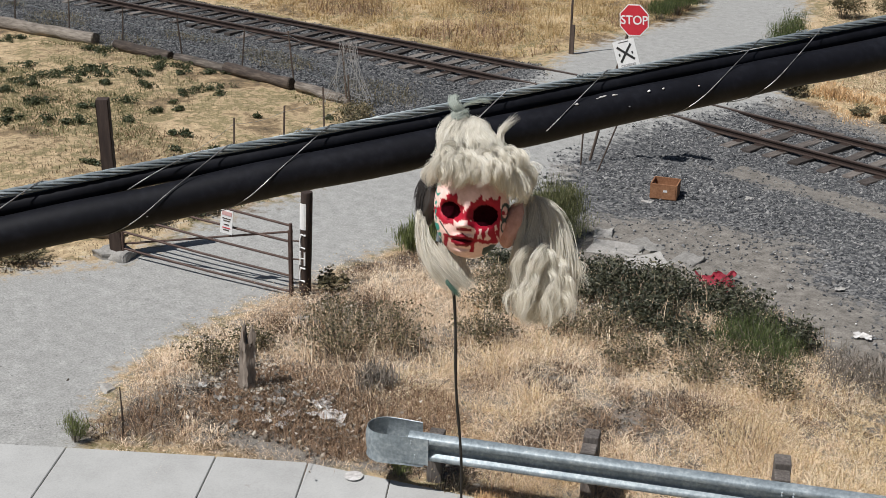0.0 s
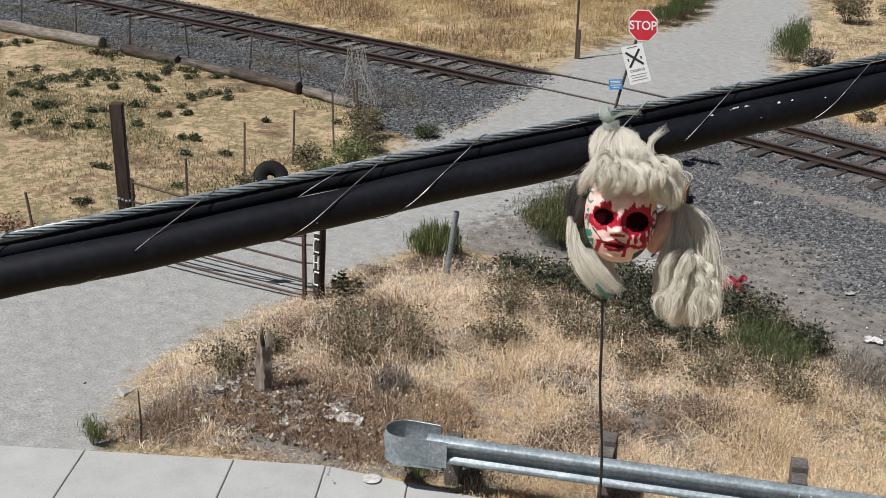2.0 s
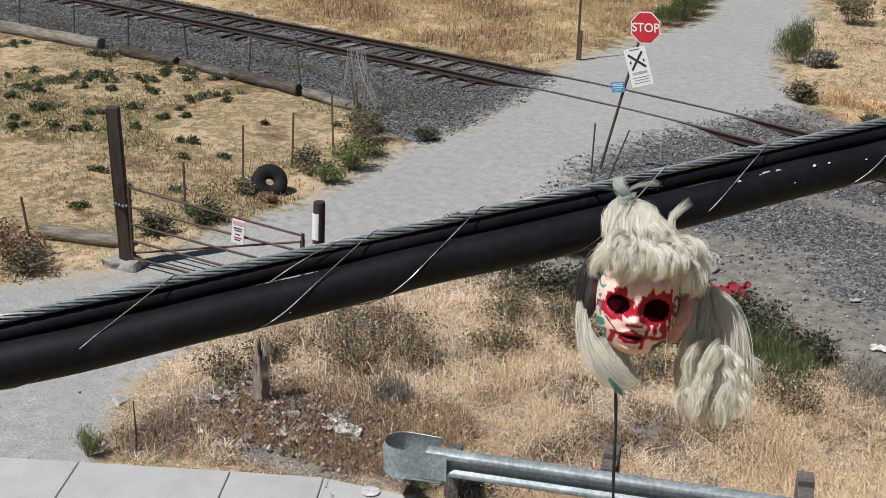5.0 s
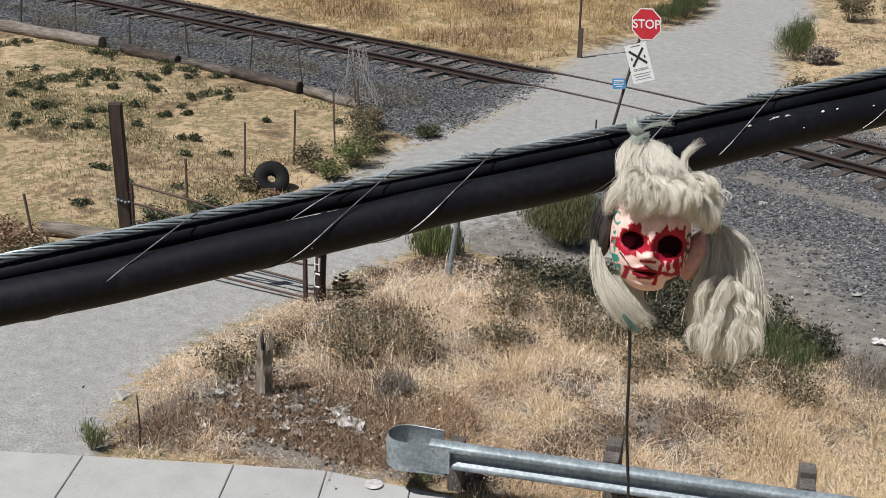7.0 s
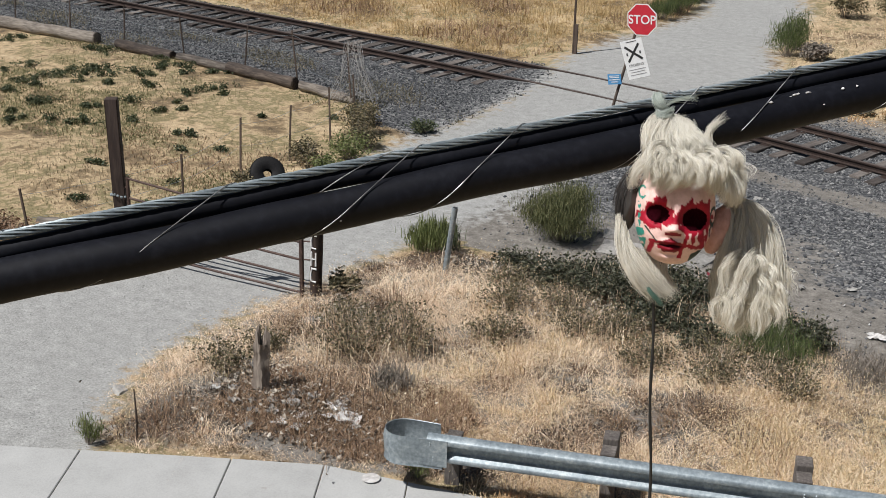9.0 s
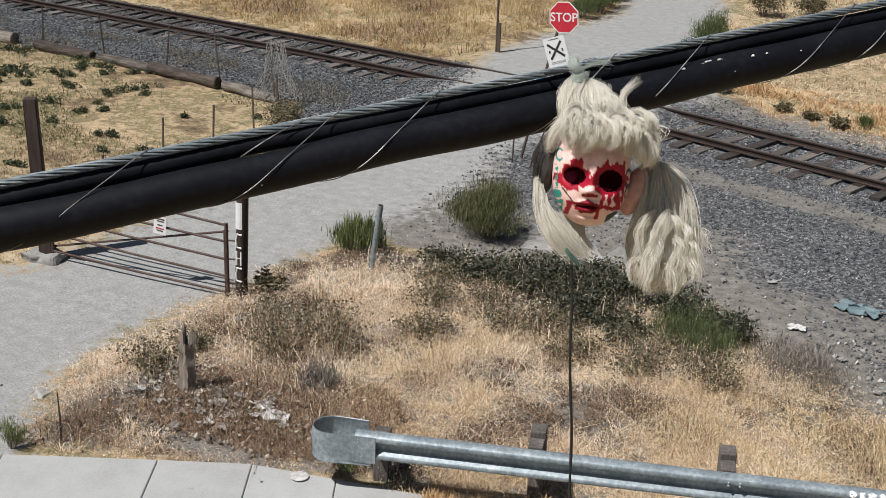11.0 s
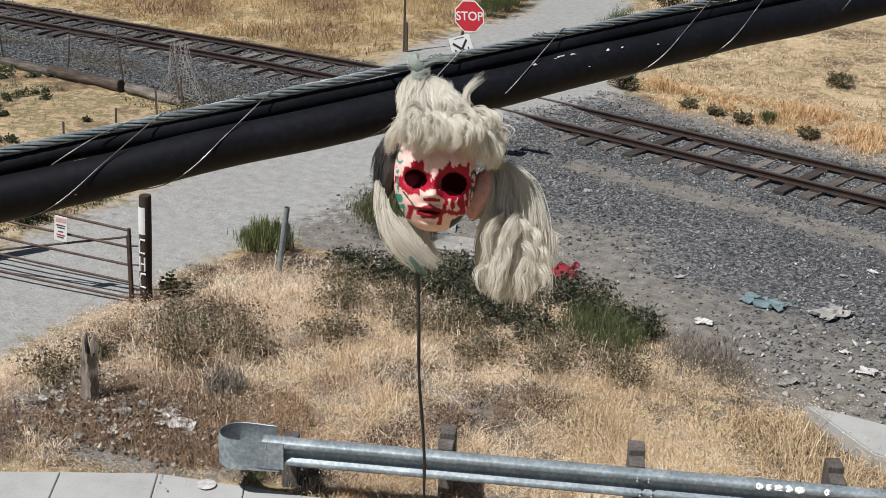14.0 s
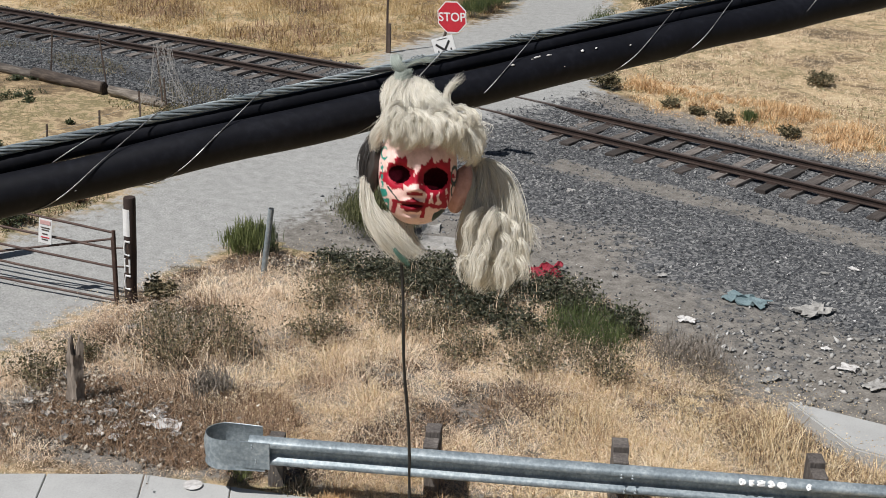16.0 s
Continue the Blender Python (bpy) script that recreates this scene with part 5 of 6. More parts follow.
def build_tyre():
    tyre = empty("tyre", Matrix.Translation(on_ground(-12.48, 18.7, 0.19)) @ pose(0, 0, 0, 56, 0, 42) @ Matrix.Scale(0.98, 4), "old black tyre leaning in the dry weeds", "tyre")
    bm, prof = bmesh.new(), [(0.075, -0.06), (0.14, -0.105), (0.265, -0.11), (0.30, -0.085), (0.31, 0), (0.30, 0.085), (0.265, 0.11), (0.14, 0.105), (0.075, 0.06), (0.185, 0.05), (0.28, 0.06), (0.285, 0), (0.28, -0.06), (0.185, -0.05)]
    rings = [[bm.verts.new((r * math.cos(a), r * math.sin(a), z)) for r, z in prof] for a in (2 * math.pi * k / 40 for k in range(40))]
    for k in range(40):
        for j in range(len(prof)):
            bm.faces.new((rings[k][j], rings[(k + 1) % 40][j], rings[(k + 1) % 40][(j + 1) % len(prof)], rings[k][(j + 1) % len(prof)]))
    part("carcass", bm, M_RUBBER, tyre, "", True)
    bm = bmesh.new()
    for k in range(40):
        a = 2 * math.pi * k / 40
        box_bm((0.014, 0.026, 0.12), (0.309 * math.cos(a), 0.309 * math.sin(a), 0), 0, bm, Matrix.Rotation(a, 3, "Z") @ Matrix.Rotation(0.3, 3, "X"))
    part("tread", bm, M_RUBBER, tyre)


build_tyre()


# ---- guardrail ----
RAIL_WAY = Vector((0.9757, 0.219, 0))
RAIL_AT = Vector((-5.45, 11.01, 0))


def build_guardrail():
    rail = empty("guardrail", Matrix.Identity(4), "galvanised steel road guardrail with a rounded end", "guardrail")
    shape = [(0.0, 0.752), (-0.022, 0.750), (-0.078, 0.728), (-0.092, 0.712), (-0.096, 0.690), (-0.088, 0.668), (-0.012, 0.628), (-0.004, 0.610), (-0.004, 0.572), (-0.012, 0.556), (-0.072, 0.524), (-0.084, 0.508), (-0.084, 0.484), (-0.07, 0.466), (-0.02, 0.444), (0.0, 0.44)]
    prof = shape + [(a + 0.006, z) for a, z in reversed(shape)]
    for k in range(4):
        a, b = RAIL_AT + RAIL_WAY * (3.81 * k - 0.05), RAIL_AT + RAIL_WAY * (3.81 * (k + 1) + 0.0)
        lift = 0.005 * (k % 2)
        beam = part("beam", extrude_profile([a + (b - a) * u + Vector((0, 0, lift)) for u in (0, 0.25, 0.5, 0.75, 1)], prof), M_GALV, rail, "", True)
        for s in (0.04, 3.74):
            for z in (0.69, 0.66, 0.53, 0.50):
                bolt = bmesh.new()
                bmesh.ops.create_icosphere(bolt, subdivisions=1, radius=0.016)
                ob = part("bolt", bolt, M_GALV, beam)
                ob.location = a + RAIL_WAY * (s + 0.04 * (z < 0.6)) + Vector((0.219, -0.9757, 0)) * 0.092 + Vector((0, 0, z))
    # rounded end piece: a sheet bent back on itself, open at the top
    n = Vector((-0.219, 0.9757, 0))
    path = [RAIL_AT + RAIL_WAY * 0.12 - n * 0.088, RAIL_AT - RAIL_WAY * 0.12 - n * 0.10, RAIL_AT - RAIL_WAY * 0.32 - n * 0.11]
    c, r = RAIL_AT - RAIL_WAY * 0.33 + n * 0.10, 0.21
    for k in range(13):
        t = math.radians(-90 - 15 * k)
        path.append(c + (RAIL_WAY * math.cos(t) + n * math.sin(t)) * r)
    path += [RAIL_AT - RAIL_WAY * 0.18 + n * 0.30, RAIL_AT + RAIL_WAY * 0.02 + n * 0.28]
    flare = lambda z: [(0.0, 0.45), (0.012, 0.48), (0.0, 0.58), (0.0, 0.70), (0.022, 0.775), (0.016, 0.78), (-0.006, 0.70), (-0.006, 0.58), (0.006, 0.48), (-0.006, 0.45)]
    end = part("end_terminal", extrude_profile(path, [(-a, z - 0.06) for a, z in flare(0)]), M_GALV, rail, "dented rounded steel end piece", True)
    for v in end.data.vertices:
        v.co += noise.noise_vector(v.co * 4) * 0.012
    part("splice_plate", box_bm((0.30, 0.012, 0.30), RAIL_AT + RAIL_WAY * 0.02 - n * 0.093 + Vector((0, 0, 0.575)), 0.003, None, Matrix.Rotation(math.atan2(0.219, 0.9757), 3, "Z")), M_GALV, rail)
    for k, s in enumerate((0.15, 1.78, 3.68, 5.62, 7.55, 9.45)):
        at = RAIL_AT + RAIL_WAY * s
        turn = Matrix.Rotation(math.atan2(0.219, 0.9757) + radians(random.uniform(-3, 3)), 3, "Z")
        low = 0.24 if k == 0 else 0.0
        post = part("post", rough_up(box_bm((0.16, 0.20, 0.98 - low), at + n * 0.34 + Vector((0, 0, 0.33 - low / 2)), 0.012, None, turn), 0.006, 6, k), M_POST, rail, "weathered grey wooden post")
        part("spacer", box_bm((0.15, 0.20, 0.34 - low * 0.5), at + n * 0.115 + Vector((0, 0, 0.60 - low * 0.25)), 0.01, None, turn), M_POST, post)
    for s, w in ((4.86, 0.035), (4.95, 0.03), (5.04, 0.05), (5.14, 0.035), (5.24, 0.05), (5.5, 0.03)):
        bm = bmesh.new()
        bmesh.ops.create_icosphere(bm, subdivisions=3, radius=1, matrix=Matrix.Translation(RAIL_AT + RAIL_WAY * s - n * 0.086 + Vector((0, 0, 0.720))) @ Matrix.Rotation(math.atan2(0.219, 0.9757), 4, "Z") @ Matrix.Rotation(radians(-38), 4, "X") @ Matrix.Diagonal((w, 0.006, 0.035, 1)))
        part("white_smear", rough_up(bm, 0.012, 40, s), M_SIGNWHITE, rail, "white paint smear")


build_guardrail()


# ---- loose things on the ground ----
def build_stump():
    bm = sweep([(0, 0, -0.1), (0.0, 0, 0.15), (0.01, 0, 0.4), (0.03, 0, 0.65), (0.05, 0, 0.82), (0.06, 0, 0.88)], [0.15, 0.13, 0.125, 0.115, 0.11, 0.06], 18)
    bmesh.ops.subdivide_edges(bm, edges=[e for e in bm.edges if abs(e.verts[0].co.z - e.verts[1].co.z) > 0.05], cuts=3)
    for v in bm.verts:
        a = math.atan2(v.co.y, v.co.x)
        f = 1 + 0.14 * math.sin(5 * a + 1) + 0.10 * math.sin(11 * a)
        v.co.x, v.co.y = v.co.x * f, v.co.y * f * 0.8
        if v.co.z > 0.78:
            v.co.z += 0.13 * math.sin(3 * a + 0.6)
    ob = part("tree_stump", rough_up(bm, 0.045, 8), M_GREYWOOD, None, "", True)
    ob.location, ob.scale = on_ground(-8.1, 11.85), (0.72, 0.72, 0.9)
    tagged(ob, "split grey weathered stump of an old post", "stump")


build_stump()


def crumple(size, seed, fold=0.35):
    bm = bmesh.new()
    bmesh.ops.create_grid(bm, x_segments=12, y_segments=12, size=0.5)
    for v in bm.verts:
        k = noise.noise_vector(Vector((v.co.x * 3.4 + seed * 7.1, v.co.y * 3.4, seed)))
        k2 = noise.noise_vector(Vector((v.co.x * 9 + seed, v.co.y * 9, seed * 3)))
        v.co = Vector(((v.co.x + k.x * 0.3) * size[0], (v.co.y + k.y * 0.3) * size[1], 0.02 + (abs(k.z) * fold + abs(k2.z) * fold * 0.35) * min(size[0], size[1])))
    return bm


def litter(name, at, size, material, label, category, seed, turn=0.0, fold=0.35, dz=0.0, group=""):
    bm = crumple(size, seed, fold)
    geo = bmesh.ops.extrude_face_region(bm, geom=bm.faces[:])
    bmesh.ops.translate(bm, verts=[g for g in geo["geom"] if isinstance(g, bmesh.types.BMVert)], vec=(0, 0, 0.004))
    ob = part(name, bm, material, None, "", True)
    ob.matrix_world = Matrix.Translation(on_ground(*at, dz)) @ pose(0, 0, 0, 0, 0, turn)
    return tagged(ob, label, category, group)


litter("blue_cloth", (-1.3, 18.35), (0.60, 0.34), M_BLUE, "faded blue cloth crumpled on the gravel", "cloth", 3.3, -12, 0.38)
litter("red_cloth", (-4.2, 18.12), (0.50, 0.44), M_REDCLOTH, "crumpled red cloth lying by the brambles", "cloth", 5, 30, 0.55, 0.03)
litter("pale_cloth", (-0.35, 18.35), (0.55, 0.36), M_ROCK, "pale grey rag lying on the gravel", "cloth", 3, 50, 0.4)
for k, (x, y, w, h) in enumerate(((-6.95, 11.8, 0.42, 0.24), (-7.12, 11.95, 0.22, 0.2), (-7.55, 11.4, 0.28, 0.18), (-7.75, 11.55, 0.24, 0.16), (-7.4, 11.62, 0.2, 0.22), (-7.95, 11.45, 0.26, 0.14), (-8.25, 11.5, 0.22, 0.16), (-8.5, 12.35, 0.3, 0.2), (-8.72, 12.45, 0.22, 0.2), (-8.4, 11.75, 0.2, 0.12), (-7.7, 11.95, 0.26, 0.2), (-7.85, 11.2, 0.22, 0.12), (-8.6, 11.65, 0.2, 0.13), (-7.62, 11.75, 0.3, 0.2), (-7.85, 11.7, 0.2, 0.16), (-8.05, 11.6, 0.16, 0.14), (-7.35, 11.4, 0.2, 0.14), (-7.5, 12.0, 0.24, 0.16), (-8.3, 12.1, 0.22, 0.18), (-8.6, 12.6, 0.26, 0.16), (-6.75, 11.7, 0.18, 0.14))):
    litter("paper_scrap", (x, y), (w * (0.95 if k < 2 else 0.55), h * (1 if k < 2 else 0.75)), M_WHITE if k < 3 or k % 4 == 0 else M_ROCK, "crumpled dirty white paper scrap in the dry grass", "litter", 4 + k, 40 * k, 0.5, 0.05, "litter round the stump")
for k, (x, y, w, h) in enumerate(((-1.98, 17.3, 0.34, 0.2), (-0.71, 15.95, 0.42, 0.16), (-3.26, 18.6, 0.22, 0.09), (0.2, 16.6, 0.3, 0.22), (0.55, 16.2, 0.4, 0.25), (0.9, 17.2, 0.25, 0.2), (-0.1, 17.1, 0.16, 0.12), (-2.6, 18.9, 0.2, 0.14), (1.1, 16.4, 0.3, 0.2), (0.1, 20.3, 0.22, 0.14), (-0.3, 19.9, 0.16, 0.1), (-1.3, 16.6, 0.15, 0.13), (-6.6, 17.6, 0.18, 0.1), (-7.35, 17.0, 0.24, 0.18), (-7.1, 16.8, 0.3, 0.2))):
    litter("paper_scrap", (x, y), (w * 0.75, h * 0.8), M_WHITE if k % 3 == 0 else M_ROCK, "flattened white scrap of rubbish on the gravel", "litter", 30 + k, 55 * k, 0.3, 0.0, "litter on the gravel")
plate_bm = sweep([(0, 0, 0), (0, 0, 0.004), (0, 0, 0.018)], [0.055, 0.08, 0.10], 20)
disc = part("paper_plate", plate_bm, M_WHITE, None, "", True)
disc.location = (-6.13, 10.93, 0.058)
tagged(disc, "white paper plate lying on the pavement", "plate")


def build_rubble():
    for k, (x, y, w, h, t) in enumerate(((-6.0, 18.75, 0.75, 0.5, 0.12), (-5.4, 18.5, 0.65, 0.45, 0.1), (-4.9, 18.9, 0.5, 0.4, 0.08), (-6.4, 19.3, 0.35, 0.3, 0.1), (-5.6, 19.2, 0.5, 0.3, 0.07), (-8.6, 14.1, 0.5, 0.35, 0.15), (-8.3, 14.35, 0.35, 0.3, 0.15), (-6.9, 16.6, 0.4, 0.35, 0.1), (-6.6, 16.35, 0.35, 0.3, 0.1), (-9.75, 11.35, 0.12, 0.1, 0.1), (-6.3, 21.25, 0.2, 0.14, 0.05), (-4.8, 22.2, 0.16, 0.14, 0.08))):
        ob = part("concrete_chunk", rough_up(finer(box_bm((w, h, t * 0.7), (0, 0, t * 0.05), t * 0.2), 3), t * 0.75, 7, k * 3.1), M_ROCK, None, "", True)
        ob.matrix_world = Matrix.Translation(on_ground(x, y)) @ pose(0, 0, 0, random.uniform(-6, 6), random.uniform(-6, 6), 37 * k)
        tagged(ob, "pale broken chunk of concrete on the ground", "rubble", "concrete rubble")
    bm = bmesh.new()
    corners = [(-0.45, 14.83), (3.4, 14.15), (3.4, 13.35), (0.35, 13.92)]
    top = [bm.verts.new((x, y, 0.30)) for x, y in corners]
    low = [bm.verts.new((x, y, -0.1)) for x, y in corners]
    bm.faces.new(top)
    for k in range(4):
        bm.faces.new((top[k], top[(k + 1) % 4], low[(k + 1) % 4], low[k]))
    bmesh.ops.bevel(bm, geom=bm.edges[:], offset=0.02, segments=2, affect="EDGES")
    tagged(part("concrete_slab", bm, M_CONCRETE, None, "", True), "pale concrete slab half hidden in dry grass", "slab")


build_rubble()


def build_crate():
    crate = empty("wooden_crate", Matrix.Translation(on_ground(-6.12, 21.66, 0.01)) @ pose(0, 0, 0, 0, 0, 8), "open brown wooden drawer box on the gravel", "crate")
    w, d, h = 0.44, 0.42, 0.26
    part("bottom", box_bm((w, d, 0.02), (0, 0, 0.01)), M_CRATE, crate)
    for sx in (-1, 1):
        part("side", box_bm((0.022, d, h), (sx * w / 2, 0, h / 2 + 0.012), 0.003), M_CRATE, crate)
    for sy in (-1, 1):
        part("end_board", box_bm((w - 0.026, 0.022, h), (0, sy * d / 2, h / 2 + 0.012), 0.003), M_CRATE, crate)
    part("label", box_bm((0.07, 0.003, 0.04), (0.03, -d / 2 - 0.013, h * 0.6)), M_WHITE, crate, "white paper label")


build_crate()
pipe = empty("steel_pipe", Matrix.Translation(on_ground(-7.9, 16.29)), "grey steel pipe post leaning in dry weeds", "pipe")
part("tube", sweep([(0, 0, -0.1), (0.14, 0.02, 1.02)], 0.042, 14), M_GALV, pipe, "", True)
# the tube is capped; a black disc paints the shade of its hollow
part("mouth", sweep([(0.139, 0.02, 1.012), (0.1405, 0.0202, 1.024)], 0.034, 14), M_BLACK, pipe, "black disc standing in for the shade inside the pipe")
stick = part("dead_stalk", sweep([(0, 0, -0.05), (0.01, 0, 0.3), (-0.01, 0.01, 0.62)], [0.014, 0.012, 0.006], 6), M_STAKE)
stick.location = on_ground(-8.85, 10.5)
tagged(stick, "thin dry weed stalk at the pavement edge", "weed")


# ---- plants ----
def bush(name, at, radius, height, n, material, leaf, label, category, stems=40, upright=0.0, straw=0):
    """A shrub: stems from the root and a ragged crown of leaves or fine upright shoots."""
    g = on_ground(*at)
    ob = empty(name, Matrix.Translation(g), label, category)
    bm = bmesh.new()
    tips = []
    for k in range(stems):
        a, r = rng.uniform(0, 2 * math.pi), radius * math.sqrt(rng.uniform(0.02, 1)) * rng.uniform(0.65, 1.12)
        top = height * rng.uniform(0.55, 1.12) * math.sqrt(max(0.12, 1 - 0.75 * (r / (radius * 1.1)) ** 2))
        tip = Vector((r * math.cos(a), r * math.sin(a), top))
        sweep([(0.15 * tip.x, 0.15 * tip.y, -0.03), (0.5 * tip.x, 0.5 * tip.y, 0.55 * top), tip], [0.007, 0.005, 0.002], 4, bm)
        tips.append(tip)
    part("stem", bm, M_TWIG, ob)["kind"] = "stuff"
    tips = np.array(tips)
    pick = tips[rng.integers(0, len(tips), n)]
    f = rng.uniform(0.25, 1.05, n) ** 0.6
    q = pick * np.stack([0.15 + 0.85 * f, 0.15 + 0.85 * f, f], 1) + rng.normal(0, radius * 0.16, (n, 3)) * (1, 1, 0.6)
    q[:, 2] = np.maximum(q[:, 2], 0.01)
    if straw:
        k = np.stack([rng.normal(0, radius * 0.45, straw), rng.normal(0, radius * 0.45, straw), np.zeros(straw)], 1)
        stuff("dry_stalk", blades(k, rng.uniform(0.5, 1.25, straw) * height, rng.uniform(0.006, 0.011, straw), 0.6, 0.5), BLADE, M_STRAW, "", "", ob)
    if upright:
        stuff("foliage", blades(q, rng.uniform(0.5, 1.2, n) * leaf, np.full(n, min(0.012, leaf * 0.07)), upright, 0.2), BLADE, material, "", "", ob)
    else:
        stuff("foliage", leaves(q, rng.uniform(0.6, 1.3, n) * leaf), LEAF, material, "", "", ob)
    return ob


def turf(name, q, h, w, material, label, lean=0.6, droop=0.5):
    stuff(name, blades(rooted(q, -0.01), h, w, lean, droop), BLADE, material, label, "grass")


patchy = lambda q, f, k=0.0: 0.5 + 0.5 * np.sin(q[:, 0] * f + 2 * np.sin(q[:, 1] * f * 0.8 + k) + k)
bare_spot = lambda x, y: np.hypot((x + 7.6) / 1.5, (y - 11.75) / 0.75) < 1
slab_spot = lambda x, y: (x > -0.15) & (y > 13.5) & (y < 14.9) & (y < 14.95 - 0.17 * (x + 0.75)) & (y > 13.95 - 0.18 * x)

# straw on the mound: a flat mat, then tufts that fan out, then loose stalks
def tufts(name, poly, centres, each, tall, wide, material, label, lean=0.9, droop=0.55, keep=None, spread=0.07):
    c = scatter(centres, poly, keep)
    size = (0.35 + 0.65 * patchy(c, 2.3, 0.7)) * rng.uniform(0.5, 1.35, centres)
    who = np.repeat(np.arange(centres), each)
    off = rng.normal(0, spread, (len(who), 2)) * size[who][:, None]
    q = c[who] + off
    a = np.arctan2(off[:, 1], off[:, 0]) + rng.normal(0, 0.9, len(who))
    edge = np.clip(reach(q[:, 0], q[:, 1], poly) / 0.7 + 0.25, 0.25, 1)
    h = rng.uniform(*tall, len(who)) * size[who] * edge
    stuff(name, blades(rooted(q, -0.01), h, rng.uniform(*wide, len(who)), lean, droop, a), BLADE, material, label, "grass")


clear = lambda x, y: ~(bare_spot(x, y)) & ~slab_spot(x, y)
blend = lambda x, y: np.sin(1.7 * x + 1.5 * np.sin(1.3 * y)) + np.sin(2.1 * y + 1.2 * np.sin(1.1 * x) + 0.7) + 0.8 * np.sin(3.9 * x - 2.7 * y) + 0.7 * np.sin(6.1 * x + 5.3 * y + np.sin(3 * x))
q = scatter(36000, MOUND, lambda x, y: ~slab_spot(x, y) & (blend(x, y) > -1.7))
q = q[~bare_spot(q[:, 0], q[:, 1]) | (rng.uniform(0, 1, len(q)) < 0.25)]
turf("straw_mat", q, rng.uniform(0.06, 0.17, len(q)) * np.clip(reach(q[:, 0], q[:, 1], MOUND) / 0.6, 0.3, 1), rng.uniform(0.005, 0.010, len(q)), M_STRAW, "flattened dry straw covering the roadside mound", 2.4, 0.98)
tufts("dry_grass", MOUND, 1150, 46, (0.10, 0.30), (0.0045, 0.009), M_STRAW, "tangled tufts of dry straw-coloured grass on the mound", 2.0, 0.95, lambda x, y: clear(x, y) & (blend(x, y) > -0.4), 0.085)
tufts("russet_weeds", MOUND, 560, 46, (0.10, 0.30), (0.005, 0.010), M_RUST, "brown withered weeds among the straw", 1.6, 0.85, lambda x, y: clear(x, y) & (blend(x, y) < -0.2), 0.10)
tufts("pale_grass", MOUND, 720, 44, (0.10, 0.30), (0.0045, 0.009), M_OAT, "bleached tufts of dry grass on the mound", 1.8, 0.95, lambda x, y: clear(x, y) & (x > -6.8) & (y < 16.4) & (blend(x, y) > 0.3), 0.08)
OATS = [(-3.4, 12.3), (-3.2, 13.6), (-2.4, 14.9), (-1.3, 15.3), (0.2, 14.95), (4, 13.9), (8, 12.9), (8, 12.6), (0, 12.75)]
tufts("wild_oats", OATS, 460, 50, (0.18, 0.44), (0.0045, 0.009), M_OAT, "tall pale dry wild oats beside the guardrail", 1.0, 0.8, lambda x, y: ~slab_spot(x, y), 0.10)
VERGE = [(-5.2, 11.05), (-5.3, 11.75), (-3.0, 12.4), (0, 12.9), (8, 14.5), (8, 13.3), (0, 11.8), (-3.0, 11.25)]
tufts("verge_grass", VERGE, 230, 45, (0.14, 0.46), (0.005, 0.011), M_OAT, "dry yellow grass growing under the guardrail", 0.8, 0.6, None, 0.08)
q = scatter(6500, [(-8.4, 11.2), (-8.2, 12.4), (-6.2, 12.9), (-5.6, 12.4), (-6.0, 11.5), (-6.6, 11.25)])
turf("withered_tangle", q, rng.uniform(0.10, 0.28, len(q)), rng.uniform(0.006, 0.012, len(q)), M_RUST, "grey-brown tangle of dead stems by the stump", 1.5, 0.9)

tufts("broken_twigs", [(-8.5, 11.3), (-8.4, 12.7), (-6.4, 13.2), (-5.2, 12.5), (-5.7, 11.4), (-6.6, 11.25)], 90, 22, (0.10, 0.34), (0.006, 0.012), M_DEAD, "dark broken twigs littering the ground by the stump", 1.9, 0.6, None, 0.16)
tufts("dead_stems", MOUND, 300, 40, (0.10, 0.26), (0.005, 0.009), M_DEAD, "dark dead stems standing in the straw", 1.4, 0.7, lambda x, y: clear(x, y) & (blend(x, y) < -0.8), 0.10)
# dark flattened blades that put shade into the gaps between tufts
tufts("gap_shade_mat", MOUND, 360, 34, (0.06, 0.16), (0.012, 0.022), M_DEAD, "dark mat standing in for shade between the tufts", 2.0, 0.95, lambda x, y: blend(x, y) < -0.3, 0.12)
FRONT = [(-4.75, 10.95), (-3.3, 11.28), (-3.3, 11.44), (-4.75, 11.12)]
tufts("front_grass", FRONT, 60, 45, (0.75, 1.5), (0.005, 0.011), M_ORANGE, "orange dry grass growing in front of the guardrail", 0.6, 0.6, None, 0.09)
tufts("front_grass", [(-3.3, 11.28), (-0.4, 11.72), (-0.4, 12.0), (-3.3, 11.44)], 46, 45, (0.5, 1.25), (0.005, 0.011), M_ORANGE, "orange dry grass growing in front of the guardrail", 0.7, 0.7, None, 0.10)
tufts("front_grass", [(-2.6, 11.42), (-0.7, 11.84), (-0.7, 12.0), (-2.6, 11.58)], 34, 40, (0.5, 1.2), (0.005, 0.011), M_OAT, "pale dry grass growing in front of the guardrail", 0.6, 0.6, None, 0.09)

